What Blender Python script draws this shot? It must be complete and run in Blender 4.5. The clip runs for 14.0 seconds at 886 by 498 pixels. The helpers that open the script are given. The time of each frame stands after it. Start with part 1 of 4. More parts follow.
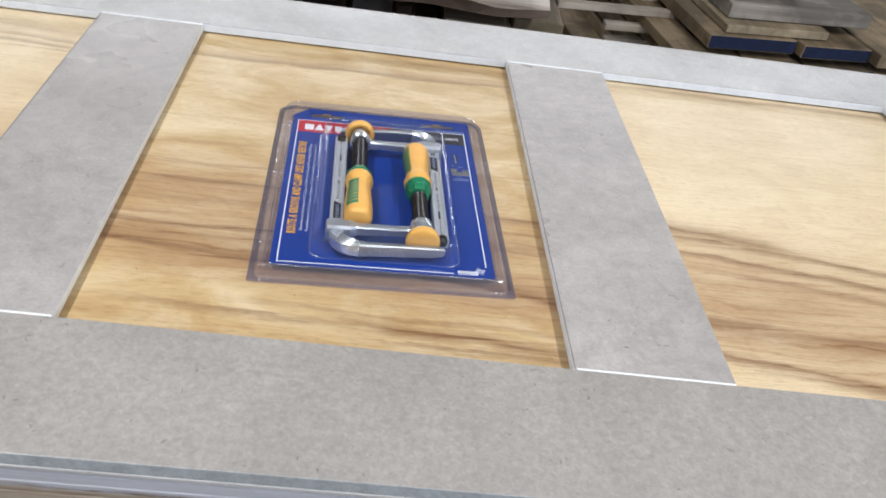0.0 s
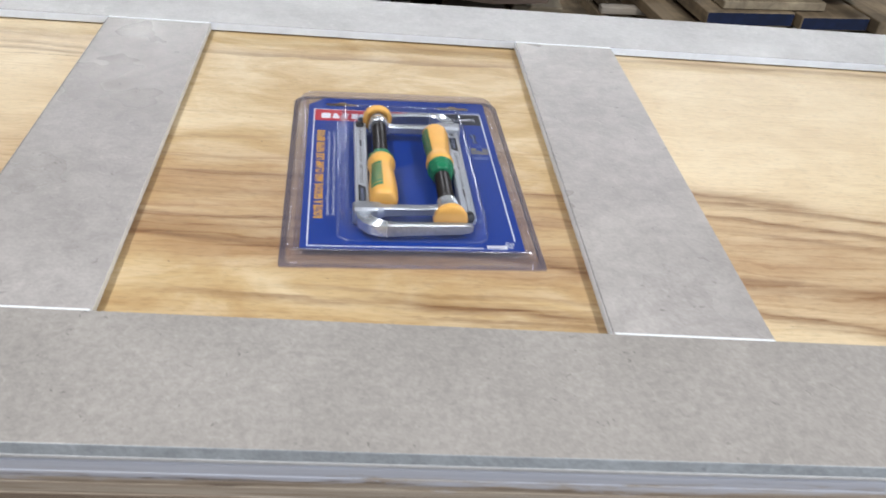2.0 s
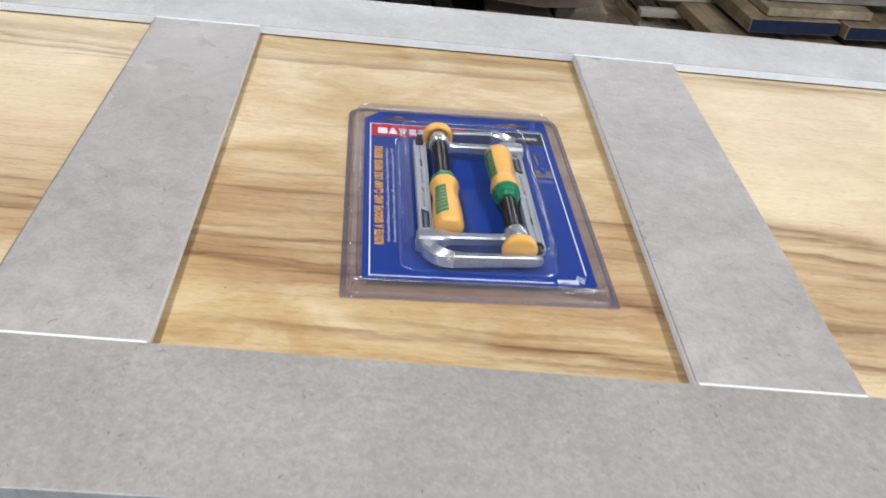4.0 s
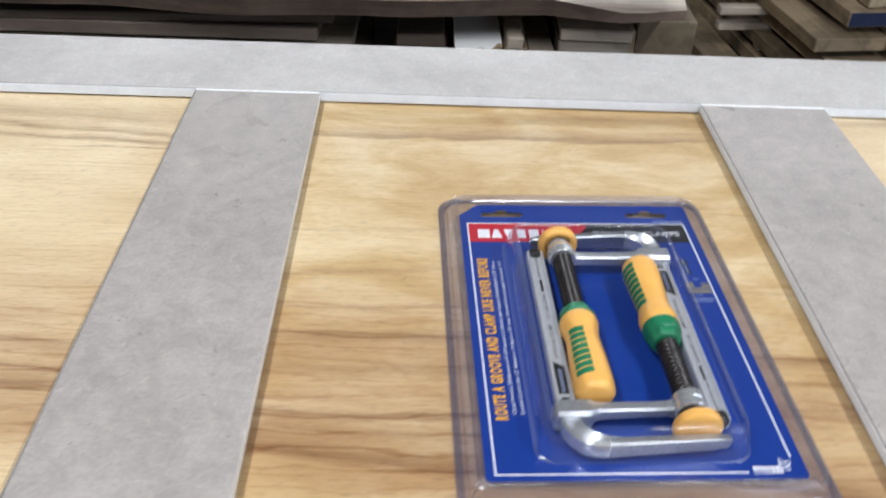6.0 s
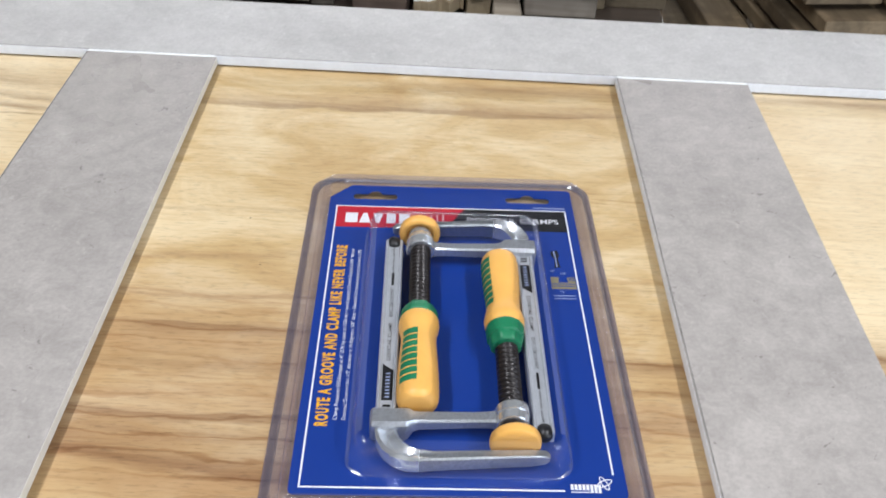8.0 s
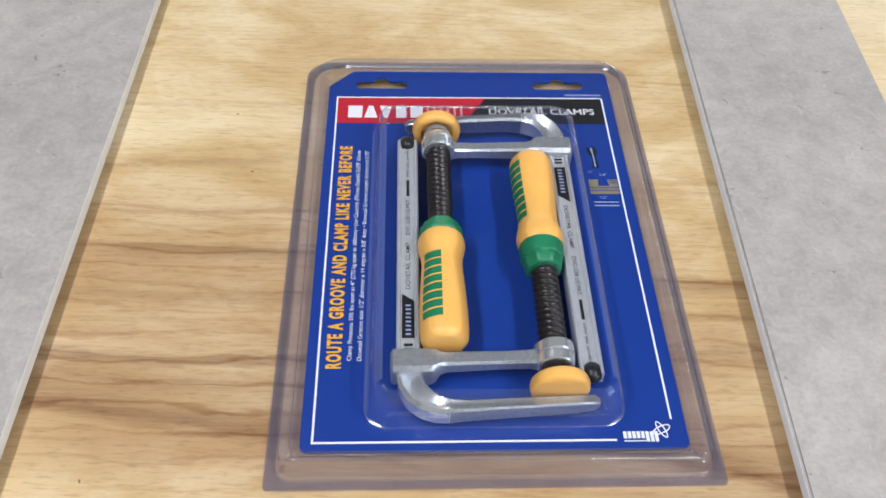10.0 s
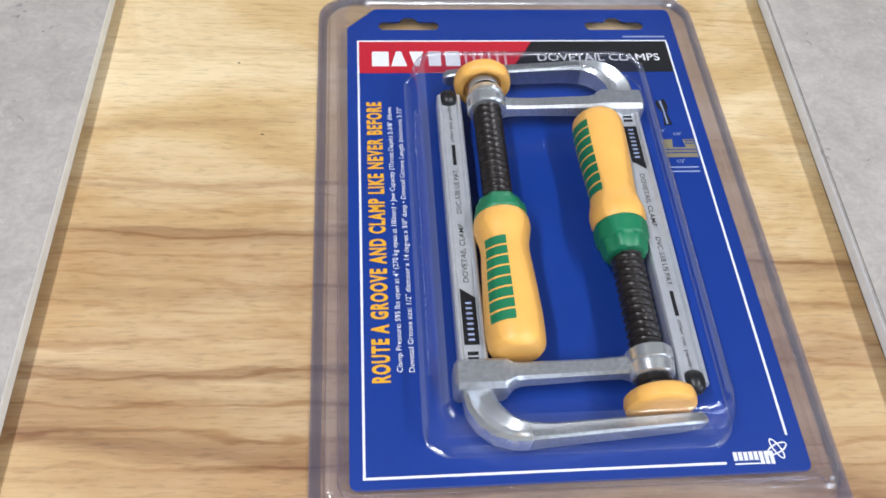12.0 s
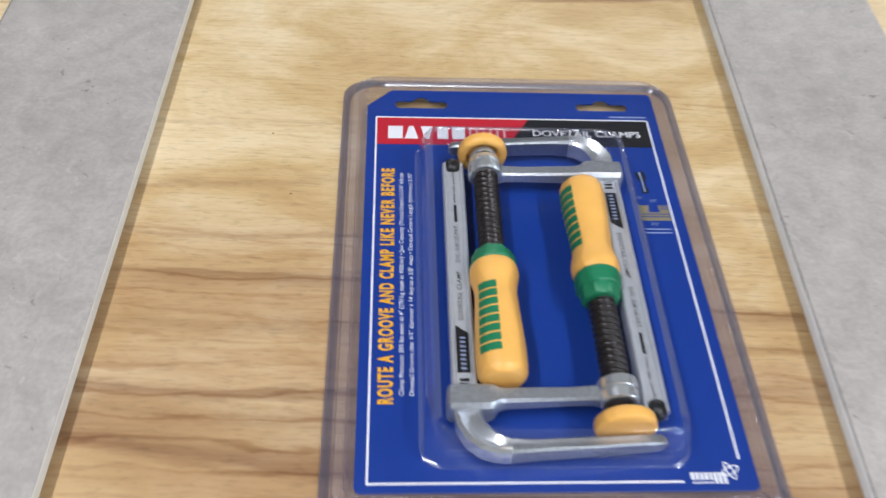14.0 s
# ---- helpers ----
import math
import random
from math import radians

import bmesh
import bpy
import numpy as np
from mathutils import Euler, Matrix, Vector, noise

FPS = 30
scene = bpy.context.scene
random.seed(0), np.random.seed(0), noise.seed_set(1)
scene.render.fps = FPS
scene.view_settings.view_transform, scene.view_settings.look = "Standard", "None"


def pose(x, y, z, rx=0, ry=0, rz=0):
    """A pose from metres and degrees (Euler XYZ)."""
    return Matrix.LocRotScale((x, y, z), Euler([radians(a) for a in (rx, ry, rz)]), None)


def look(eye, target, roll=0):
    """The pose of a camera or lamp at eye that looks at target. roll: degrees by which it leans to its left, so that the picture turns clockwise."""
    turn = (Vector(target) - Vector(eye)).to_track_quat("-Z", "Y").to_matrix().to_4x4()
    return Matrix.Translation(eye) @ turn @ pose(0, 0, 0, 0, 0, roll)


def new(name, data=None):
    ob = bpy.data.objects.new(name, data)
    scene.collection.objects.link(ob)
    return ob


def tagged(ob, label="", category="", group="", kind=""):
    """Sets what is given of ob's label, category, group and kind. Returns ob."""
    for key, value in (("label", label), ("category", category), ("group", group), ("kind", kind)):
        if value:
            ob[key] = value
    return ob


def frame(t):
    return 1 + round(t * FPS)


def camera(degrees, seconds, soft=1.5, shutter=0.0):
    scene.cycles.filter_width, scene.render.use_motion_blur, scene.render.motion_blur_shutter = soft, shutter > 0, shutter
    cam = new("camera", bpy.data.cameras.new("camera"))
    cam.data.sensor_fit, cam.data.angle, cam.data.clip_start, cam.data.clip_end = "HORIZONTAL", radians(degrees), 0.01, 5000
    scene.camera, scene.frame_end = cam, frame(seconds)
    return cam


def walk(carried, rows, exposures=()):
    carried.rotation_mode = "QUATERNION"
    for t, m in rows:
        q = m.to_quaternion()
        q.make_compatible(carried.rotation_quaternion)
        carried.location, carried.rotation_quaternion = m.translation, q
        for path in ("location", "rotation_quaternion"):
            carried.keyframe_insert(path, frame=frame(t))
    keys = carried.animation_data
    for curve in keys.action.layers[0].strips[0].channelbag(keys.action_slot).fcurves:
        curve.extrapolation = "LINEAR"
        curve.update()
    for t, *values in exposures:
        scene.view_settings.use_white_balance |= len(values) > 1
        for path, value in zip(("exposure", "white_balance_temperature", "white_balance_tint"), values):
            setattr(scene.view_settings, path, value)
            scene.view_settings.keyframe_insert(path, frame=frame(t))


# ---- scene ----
cam = camera(54.5, 14.0, soft=1.6, shutter=0.45)
PATH = [
    (0, (0.174, -0.849, 1.208), (0.377, 0.779, 0.063), 9.7),
    (0.5, (0.174, -0.84, 1.206), (0.353, 0.811, 0.091), 8.0),
    (1, (0.153, -0.828, 1.195), (0.326, 0.813, 0.065), 7.0),
    (1.5, (0.133, -0.831, 1.194), (0.311, 0.803, 0.053), 6.4),
    (2, (0.157, -0.858, 1.193), (0.354, 0.77, 0.048), 6.2),
    (2.2, (0.161, -0.868, 1.193), (0.37, 0.755, 0.042), 6.3),
    (4.3, (0.12, -0.786, 1.195), (0.265, 0.832, 0.029), 8.2),
    (4.5, (0.132, -0.756, 1.196), (0.245, 0.876, 0.046), 8.4),
    (5, (0.15, -0.662, 1.192), (0.136, 0.983, 0.054), 7.7),
    (5.5, (0.139, -0.626, 1.185), (0.101, 1.006, 0.031), 5.2),
    (6, (0.085, -0.64, 1.179), (0.137, 0.965, -0.013), 2.6),
    (6.5, (0.058, -0.666, 1.183), (0.163, 0.897, -0.061), 1.4),
    (7, (0.109, -0.638, 1.185), (0.19, 0.927, -0.057), 2.2),
    (7.5, (0.166, -0.614, 1.194), (0.196, 0.946, -0.058), 3.8),
    (8, (0.18, -0.602, 1.193), (0.192, 0.91, -0.116), 3.2),
    (8.5, (0.18, -0.572, 1.179), (0.155, 0.856, -0.221), 1.3),
    (8.7, (0.171, -0.55, 1.164), (0.152, 0.849, -0.265), 1.2),
    (10.8, (0.16, -0.522, 1.167), (0.236, 0.702, -0.413), 4.3),
    (11, (0.154, -0.51, 1.156), (0.239, 0.703, -0.433), 4.5),
    (11.5, (0.129, -0.475, 1.132), (0.248, 0.687, -0.491), 5.3),
    (12, (0.13, -0.477, 1.128), (0.256, 0.651, -0.518), 5.7),
    (12.5, (0.16, -0.536, 1.155), (0.247, 0.649, -0.453), 5.6),
    (13, (0.173, -0.597, 1.18), (0.187, 0.698, -0.344), 4.0),
    (13.5, (0.167, -0.577, 1.186), (0.184, 0.749, -0.312), 3.7),
    (14, (0.137, -0.52, 1.159), (0.206, 0.767, -0.371), 4.4),
]
walk(cam, [(t, look(eye, target, roll)) for t, eye, target, roll in PATH], [(0, -0.10), (2.2, -0.10), (4.3, -0.09), (8.0, 0.0), (8.7, -0.05), (11.0, 0.0), (12.0, 0.08), (12.5, 0.04), (13.0, -0.03), (13.5, -0.05), (14.0, -0.10)])

# ---------------------------------------------------------------- light
world = bpy.data.worlds.new("world")
scene.world = world
world.use_nodes = True
world.node_tree.nodes["Background"].inputs[0].default_value = (0.75, 0.82, 1.0, 1)
world.node_tree.nodes["Background"].inputs[1].default_value = 0.035


def area_lamp(name, m, sx, sy, watts, colour):
    lamp = bpy.data.lights.new(name, "AREA")
    lamp.shape, lamp.size, lamp.size_y, lamp.energy, lamp.color = "RECTANGLE", sx, sy, watts, colour
    ob = new(name, lamp)
    ob.matrix_world = m
    return ob


# two rows of ceiling tubes along the bench, and daylight from the open shop door behind the camera
area_lamp("ceiling_tube_row", pose(-0.80, -1.1, 2.93), 0.14, 2.2, 60, (0.955, 0.984, 1.02))
area_lamp("ceiling_tube_row", pose(1.37, -1.35, 2.93), 0.14, 2.2, 64, (0.955, 0.984, 1.02))
# a further unseen row, added low at the back for sheen on the frame
area_lamp("ceiling_tube_row", look((0.6, 4.3, 2.3), (0.4, 0.3, 0.85)), 6.2, 0.22, 58, (0.93, 0.97, 1.0))
area_lamp("shop_door_daylight", look((3.1, -3.1, 1.2), (0.2, -0.1, 0.9)), 2.4, 2.1, 100, (0.74, 0.85, 1.0))


# ---------------------------------------------------------------- materials
def material(name):
    mat = bpy.data.materials.new(name)
    mat.use_nodes = True
    nt = mat.node_tree
    return mat, nt, nt.nodes["Principled BSDF"]


def node(nt, kind, **values):
    n = nt.nodes.new(kind)
    for key, value in values.items():
        n.inputs[key.replace("_", " ")].default_value = value
    return n


def coords(nt, scale=(1, 1, 1), rotation=(0, 0, 0), move=None):
    tc = nt.nodes.new("ShaderNodeTexCoord")
    mp = nt.nodes.new("ShaderNodeMapping")
    mp.inputs["Scale"].default_value = scale
    mp.inputs["Rotation"].default_value = rotation
    nt.links.new(tc.outputs["Object"], mp.inputs["Vector"])
    if move is not None:
        add = nt.nodes.new("ShaderNodeVectorMath")
        info = nt.nodes.new("ShaderNodeObjectInfo")
        mul = nt.nodes.new("ShaderNodeMath")
        mul.operation = "MULTIPLY"
        mul.inputs[1].default_value = move
        nt.links.new(info.outputs["Random"], mul.inputs[0])
        nt.links.new(tc.outputs["Object"], add.inputs[0])
        nt.links.new(mul.outputs[0], add.inputs[1])
        nt.links.new(add.outputs[0], mp.inputs["Vector"])
    return mp.outputs["Vector"]


def noise_at(nt, vec, scale, detail=4, rough=0.55, distort=0.0):
    n = node(nt, "ShaderNodeTexNoise", Scale=scale, Detail=detail, Roughness=rough, Distortion=distort)
    nt.links.new(vec, n.inputs["Vector"])
    return n.outputs["Fac"]


def ramp(nt, fac, stops):
    r = nt.nodes.new("ShaderNodeValToRGB")
    els = r.color_ramp.elements
    while len(els) < len(stops):
        els.new(0.5)
    for el, (p, c) in zip(els, stops):
        el.position, el.color = p, (*c, 1) if len(c) == 3 else c
    nt.links.new(fac, r.inputs[0])
    return r.outputs["Color"]


def grey(*stops):
    return [(p, (v, v, v)) for p, v in stops]


def mix(nt, fac, a, b, blend="MIX"):
    n = nt.nodes.new("ShaderNodeMix")
    n.data_type, n.blend_type = "RGBA", blend
    for sock, val in ((n.inputs[0], fac), (n.inputs[6], a), (n.inputs[7], b)):
        if isinstance(val, (int, float)):
            sock.default_value = val
        elif isinstance(val, tuple):
            sock.default_value = (*val, 1)
        else:
            nt.links.new(val, sock)
    return n.outputs[2]


def bump(nt, bsdf, height, strength, distance):
    b = node(nt, "ShaderNodeBump", Strength=strength, Distance=distance)
    nt.links.new(height, b.inputs["Height"])
    nt.links.new(b.outputs["Normal"], bsdf.inputs["Normal"])


def maths(nt, op, a, b):
    n = nt.nodes.new("ShaderNodeMath")
    n.operation = op
    for sock, val in ((n.inputs[0], a), (n.inputs[1], b)):
        if isinstance(val, (int, float)):
            sock.default_value = val
        else:
            nt.links.new(val, sock)
    return n.outputs[0]


def plain(name, colour, rough=0.5, metal=0.0, vary=0.12, scale=60.0, relief=0.0, coat=0.0):
    mat, nt, b = material(name)
    v = coords(nt)
    n = noise_at(nt, v, scale, 5)
    lo = tuple(c * (1 - vary) for c in colour)
    hi = tuple(min(1, c * (1 + vary)) for c in colour)
    nt.links.new(ramp(nt, n, [(0.3, lo), (0.7, hi)]), b.inputs["Base Color"])
    b.inputs["Roughness"].default_value, b.inputs["Metallic"].default_value = rough, metal
    b.inputs["Coat Weight"].default_value = coat
    if relief:
        bump(nt, b, noise_at(nt, v, scale * 4, 3), 0.5, relief)
    return mat


def plywood_face():
    """Pine veneer, grain along x: pale yellow ground, wandering brown streaks, fine pores."""
    mat, nt, b = material("plywood_face")
    tc = nt.nodes.new("ShaderNodeTexCoord")
    sep = nt.nodes.new("ShaderNodeSeparateXYZ")
    nt.links.new(tc.outputs["Object"], sep.inputs[0])
    x = sep.outputs["X"]

    def wander(scale, size, amount, rough=0.5):
        return maths(nt, "MULTIPLY", maths(nt, "SUBTRACT", noise_at(nt, coords(nt, scale), size, 3, rough), 0.5), amount)

    y = maths(nt, "ADD", sep.outputs["Y"], maths(nt, "ADD", wander((5, 6, 1), 1.6, 0.022), wander((16, 60, 1), 1.5, 0.007)))
    edge = maths(nt, "ADD", y, wander((30, 240, 1), 1.0, 0.009, 0.7))
    # each streak: middle, half length, height at the middle, slope, reach above and below, strength
    streaks = ((0.155, 0.24, -0.054, 0.02, 0.020, 0.003, 0.62), (0.27, 0.17, -0.018, 0.0, 0.016, 0.016, 0.42), (0.05, 0.09, -0.176, 0.0, 0.004, 0.003, 0.22),
               (0.04, 0.10, -0.221, 0.03, 0.004, 0.004, 0.30), (0.05, 0.10, -0.255, -0.02, 0.006, 0.002, 0.34), (0.08, 0.10, -0.277, -0.01, 0.003, 0.012, 0.62),
               (0.05, 0.13, -0.306, 0.0, 0.012, 0.008, 0.34), (0.06, 0.12, -0.337, 0.0, 0.003, 0.010, 0.66), (0.06, 0.15, -0.368, -0.13, 0.030, 0.006, 0.75),
               (0.07, 0.10, -0.350, -0.05, 0.010, 0.010, 0.45), (0.27, 0.13, -0.384, -0.22, 0.018, 0.006, 0.92), (0.20, 0.20, -0.434, -0.06, 0.004, 0.010, 0.66),
               (0.25, 0.10, -0.437, -0.10, 0.012, 0.011, 1.0), (0.29, 0.12, -0.450, -0.05, 0.004, 0.009, 0.65), (0.22, 0.15, -0.421, -0.04, 0.003, 0.005, 0.50), (0.305, 0.05, -0.292, -0.08, 0.005, 0.010, 0.66),
               (0.30, 0.05, -0.334, 0.0, 0.008, 0.005, 0.40), (0.31, 0.05, -0.312, 0.0, 0.003, 0.004, 0.35), (0.27, 0.09, -0.236, 0.0, 0.003, 0.003, 0.25),
               (-0.20, 0.16, -0.052, -0.10, 0.012, 0.006, 0.60), (-0.20, 0.16, -0.066, -0.09, 0.008, 0.006, 0.55), (-0.22, 0.18, -0.030, -0.05, 0.02, 0.015, 0.35), (-0.13, 0.06, -0.082, 0.0, 0.002, 0.002, 0.62),
               (-0.20, 0.14, -0.280, -0.13, 0.004, 0.008, 0.62), (-0.15, 0.12, -0.311, -0.03, 0.003, 0.006, 0.60), (-0.18, 0.14, -0.326, 0.02, 0.012, 0.008, 0.70), (-0.25, 0.16, -0.42, 0.0, 0.012, 0.014, 0.60),
               (0.60, 0.24, -0.010, -0.02, 0.014, 0.010, 0.58), (0.455, 0.085, -0.288, -0.16, 0.018, 0.012, 0.72), (0.56, 0.20, -0.310, -0.13, 0.005, 0.010, 0.75), (0.54, 0.17, -0.330, -0.16, 0.004, 0.009, 0.75),
               (0.58, 0.20, -0.354, -0.15, 0.004, 0.008, 0.50), (0.50, 0.16, -0.400, -0.06, 0.006, 0.022, 0.70), (0.47, 0.11, -0.436, -0.16, 0.006, 0.010, 0.85), (0.58, 0.15, -0.452, -0.06, 0.006, 0.008, 0.75))
    mask = None
    for x0, rx, y0, slope, above, below, amount in streaks:
        d = maths(nt, "SUBTRACT", edge, maths(nt, "ADD", maths(nt, "MULTIPLY", x, slope), y0 - slope * x0))
        span = above + below
        across = ramp(nt, maths(nt, "DIVIDE", maths(nt, "ADD", d, below), span), grey((0.0, 0.0), (below / span, amount), (below / span + 0.35 * above / span, 0.45 * amount), (1.0, 0.0)))
        along = ramp(nt, maths(nt, "ABSOLUTE", maths(nt, "DIVIDE", maths(nt, "SUBTRACT", x, x0), rx), 0.0), grey((0.5, 1.0), (1.0, 0.0)))
        one = mix(nt, 1.0, across, along, "MULTIPLY")
        mask = one if mask is None else mix(nt, 1.0, mask, one, "LIGHTEN")
    fine = noise_at(nt, coords(nt, (9, 190, 1)), 1.0, 5, 0.6, 0.6)
    mask = mix(nt, 0.75, mask, ramp(nt, fine, grey((0.34, 0.30), (0.50, 1.0))), "MULTIPLY")
    # ground: cream with yellow figure, paler to both sides, browner towards the heart
    cloud = noise_at(nt, coords(nt, (8, 15, 1)), 1.3, 5, 0.62, 0.9)
    ground = ramp(nt, cloud, [(0.30, (0.465, 0.30, 0.13)), (0.47, (0.575, 0.41, 0.21)), (0.64, (0.70, 0.555, 0.35))])
    # side panels: lighter veneer, with some glare put into its colour
    pale = ramp(nt, maths(nt, "ABSOLUTE", maths(nt, "SUBTRACT", x, 0.155), 0.0), grey((0.16, 0.0), (0.30, 0.60)))
    ground = mix(nt, pale, ground, (0.82, 0.68, 0.47))
    heart = ramp(nt, maths(nt, "MULTIPLY", maths(nt, "ADD", y, maths(nt, "MULTIPLY", x, 0.12)), -1.0), grey((0.20, 0.0), (0.285, 0.66), (0.37, 0.76), (0.395, 0.14), (0.42, 0.08), (0.46, 0.50)))
    heart = mix(nt, 1.0, heart, ramp(nt, noise_at(nt, coords(nt, (6, 34, 1)), 1.2, 4, 0.6), grey((0.35, 0.45), (0.6, 1.0))), "MULTIPLY")
    ground = mix(nt, heart, ground, (0.375, 0.215, 0.105))
    col = mix(nt, mask, ground, (0.205, 0.098, 0.044))
    # fibre lines, pores and the cross figure
    lines = ramp(nt, noise_at(nt, coords(nt, (20, 420, 1)), 1.0, 3, 0.6, 0.3), [(0.32, (0.78, 0.68, 0.56)), (0.5, (1, 1, 1))])
    col = mix(nt, 0.42, col, lines, "MULTIPLY")
    dash = ramp(nt, noise_at(nt, coords(nt, (120, 900, 1)), 1.0, 3, 0.6), grey((0.34, 0.74), (0.47, 1.0)))
    col = mix(nt, 0.75, col, dash, "MULTIPLY")
    wisp = ramp(nt, noise_at(nt, coords(nt, (7, 130, 1)), 1.0, 4, 0.7, 0.8), [(0.30, (0.68, 0.52, 0.38)), (0.37, (1, 1, 1))])
    col = mix(nt, 0.45, col, wisp, "MULTIPLY")
    flame = node(nt, "ShaderNodeTexWave", Scale=26.0, Distortion=7.0, Detail=4.0, Detail_Scale=1.6, Detail_Roughness=0.55)
    flame.bands_direction = "Y"
    nt.links.new(coords(nt, (0.30, 1, 1)), flame.inputs["Vector"])
    hair = ramp(nt, flame.outputs["Fac"], [(0.0, (0.66, 0.52, 0.40)), (0.10, (1, 1, 1)), (1.0, (1, 1, 1))])
    col = mix(nt, mix(nt, 1.0, mix(nt, 1.0, heart, mask, "ADD"), (0.7, 0.7, 0.7), "MULTIPLY"), col, mix(nt, 1.0, col, hair, "MULTIPLY"))
    speck = ramp(nt, noise_at(nt, coords(nt, (1, 1, 1)), 150, 1, 0.5), grey((0.825, 0.0), (0.845, 0.8)))
    col = mix(nt, speck, col, (0.06, 0.035, 0.02))
    nt.links.new(col, b.inputs["Base Color"])
    b.inputs["Roughness"].default_value = 0.40
    bump(nt, b, fine, 0.25, 0.0006)
    return mat


def mdf(name, tone, mottle, fleck, rough, clump=1.2, size=70):
    """Pressed fibre board: grey beige, cloudy mottling, pale fibre clumps and a few dark flecks."""
    mat, nt, b = material(name)
    v = coords(nt, move=7.0)
    base = ramp(nt, noise_at(nt, v, 11, 5, 0.6, 0.6), [(0.34, tuple(c * (1 - mottle) for c in tone)), (0.66, tuple(c * (1 + 0.8 * mottle) for c in tone))])
    blotch = ramp(nt, noise_at(nt, v, size, 6, 0.72, 0.5), grey((0.36, 1 - clump * mottle), (0.5, 1.0), (0.64, 1 + clump * mottle)))
    col = mix(nt, 1.0, base, blotch, "MULTIPLY")
    fibre = ramp(nt, noise_at(nt, coords(nt, (1, 1.1, 1), move=3.0), 380, 3, 0.6), grey((0.35, 1 - 0.7 * mottle), (0.65, 1 + 0.5 * mottle)))
    col = mix(nt, 1.0, col, fibre, "MULTIPLY")
    chip = ramp(nt, noise_at(nt, coords(nt, (1.0, 0.8, 1), move=11.0), 120, 3, 0.6, 1.5), grey((0.62, 0.0), (0.72, 3.0 * mottle)))
    col = mix(nt, chip, col, tuple(min(0.8, 1.5 * c) for c in tone))
    dark = ramp(nt, noise_at(nt, v, 150, 2, 0.5, 1.2), grey((0.705, 0.0), (0.745, fleck)))
    col = mix(nt, dark, col, tuple(0.35 * c for c in tone))
    nt.links.new(col, b.inputs["Base Color"])
    nt.links.new(ramp(nt, noise_at(nt, v, 9, 3), grey((0.3, rough - 0.06), (0.7, rough + 0.08))), b.inputs["Roughness"])
    bump(nt, b, noise_at(nt, v, 600, 3), 0.2, 0.0003)
    return mat


def lumber(name, light, dark, axis=0, rough=0.7, dirt=0.4):
    """Sawn board: streaks along one axis, dirt patches, each board of its own shade."""
    mat, nt, b = material(name)
    sc = [26.0, 26.0, 26.0]
    sc[axis] = 1.6
    v = coords(nt, tuple(sc), move=9.0)
    grain = noise_at(nt, v, 1.0, 6, 0.62, 0.5)
    col = ramp(nt, grain, [(0.28, dark), (0.55, light), (0.8, tuple(min(1, c * 1.25) for c in light))])
    info = nt.nodes.new("ShaderNodeObjectInfo")
    shade = ramp(nt, info.outputs["Random"], grey((0.0, 0.62), (1.0, 1.15)))
    col = mix(nt, 1.0, col, shade, "MULTIPLY")
    patch = ramp(nt, noise_at(nt, coords(nt, move=5.0), 9, 4, 0.6), grey((0.42, 1 - dirt), (0.62, 1.0)))
    col = mix(nt, 1.0, col, patch, "MULTIPLY")
    nt.links.new(col, b.inputs["Base Color"])
    b.inputs["Roughness"].default_value = rough
    bump(nt, b, grain, 0.4, 0.002)
    return mat


def clear_plastic(name, tint, gloss=0.05, haze=0.0, shine=0.045, milk=(0.80, 0.79, 0.88), graze=0.75):
    mat, nt, b = material(name)
    nt.nodes.remove(b)
    out = nt.nodes["Material Output"]
    clear = node(nt, "ShaderNodeBsdfTransparent", Color=(*tint, 1))
    shiny = node(nt, "ShaderNodeBsdfGlossy", Roughness=gloss)
    edge = node(nt, "ShaderNodeLayerWeight", Blend=0.5)
    wav = noise_at(nt, coords(nt), 55, 3)
    bm_ = node(nt, "ShaderNodeBump", Strength=0.08, Distance=0.001)
    nt.links.new(wav, bm_.inputs["Height"])
    for n in (shiny, edge):
        nt.links.new(bm_.outputs["Normal"], n.inputs["Normal"])
    mixer = nt.nodes.new("ShaderNodeMixShader")
    nt.links.new(maths(nt, "ADD", maths(nt, "MULTIPLY", maths(nt, "POWER", edge.outputs["Facing"], 4.0), graze), shine), mixer.inputs[0])
    nt.links.new(clear.outputs[0], mixer.inputs[1])
    nt.links.new(shiny.outputs[0], mixer.inputs[2])
    milky = node(nt, "ShaderNodeBsdfDiffuse", Color=(*milk, 1))
    last = node(nt, "ShaderNodeMixShader", Fac=haze)
    nt.links.new(mixer.outputs[0], last.inputs[1])
    nt.links.new(milky.outputs[0], last.inputs[2])
    nt.links.new(last.outputs[0], out.inputs["Surface"])
    return mat


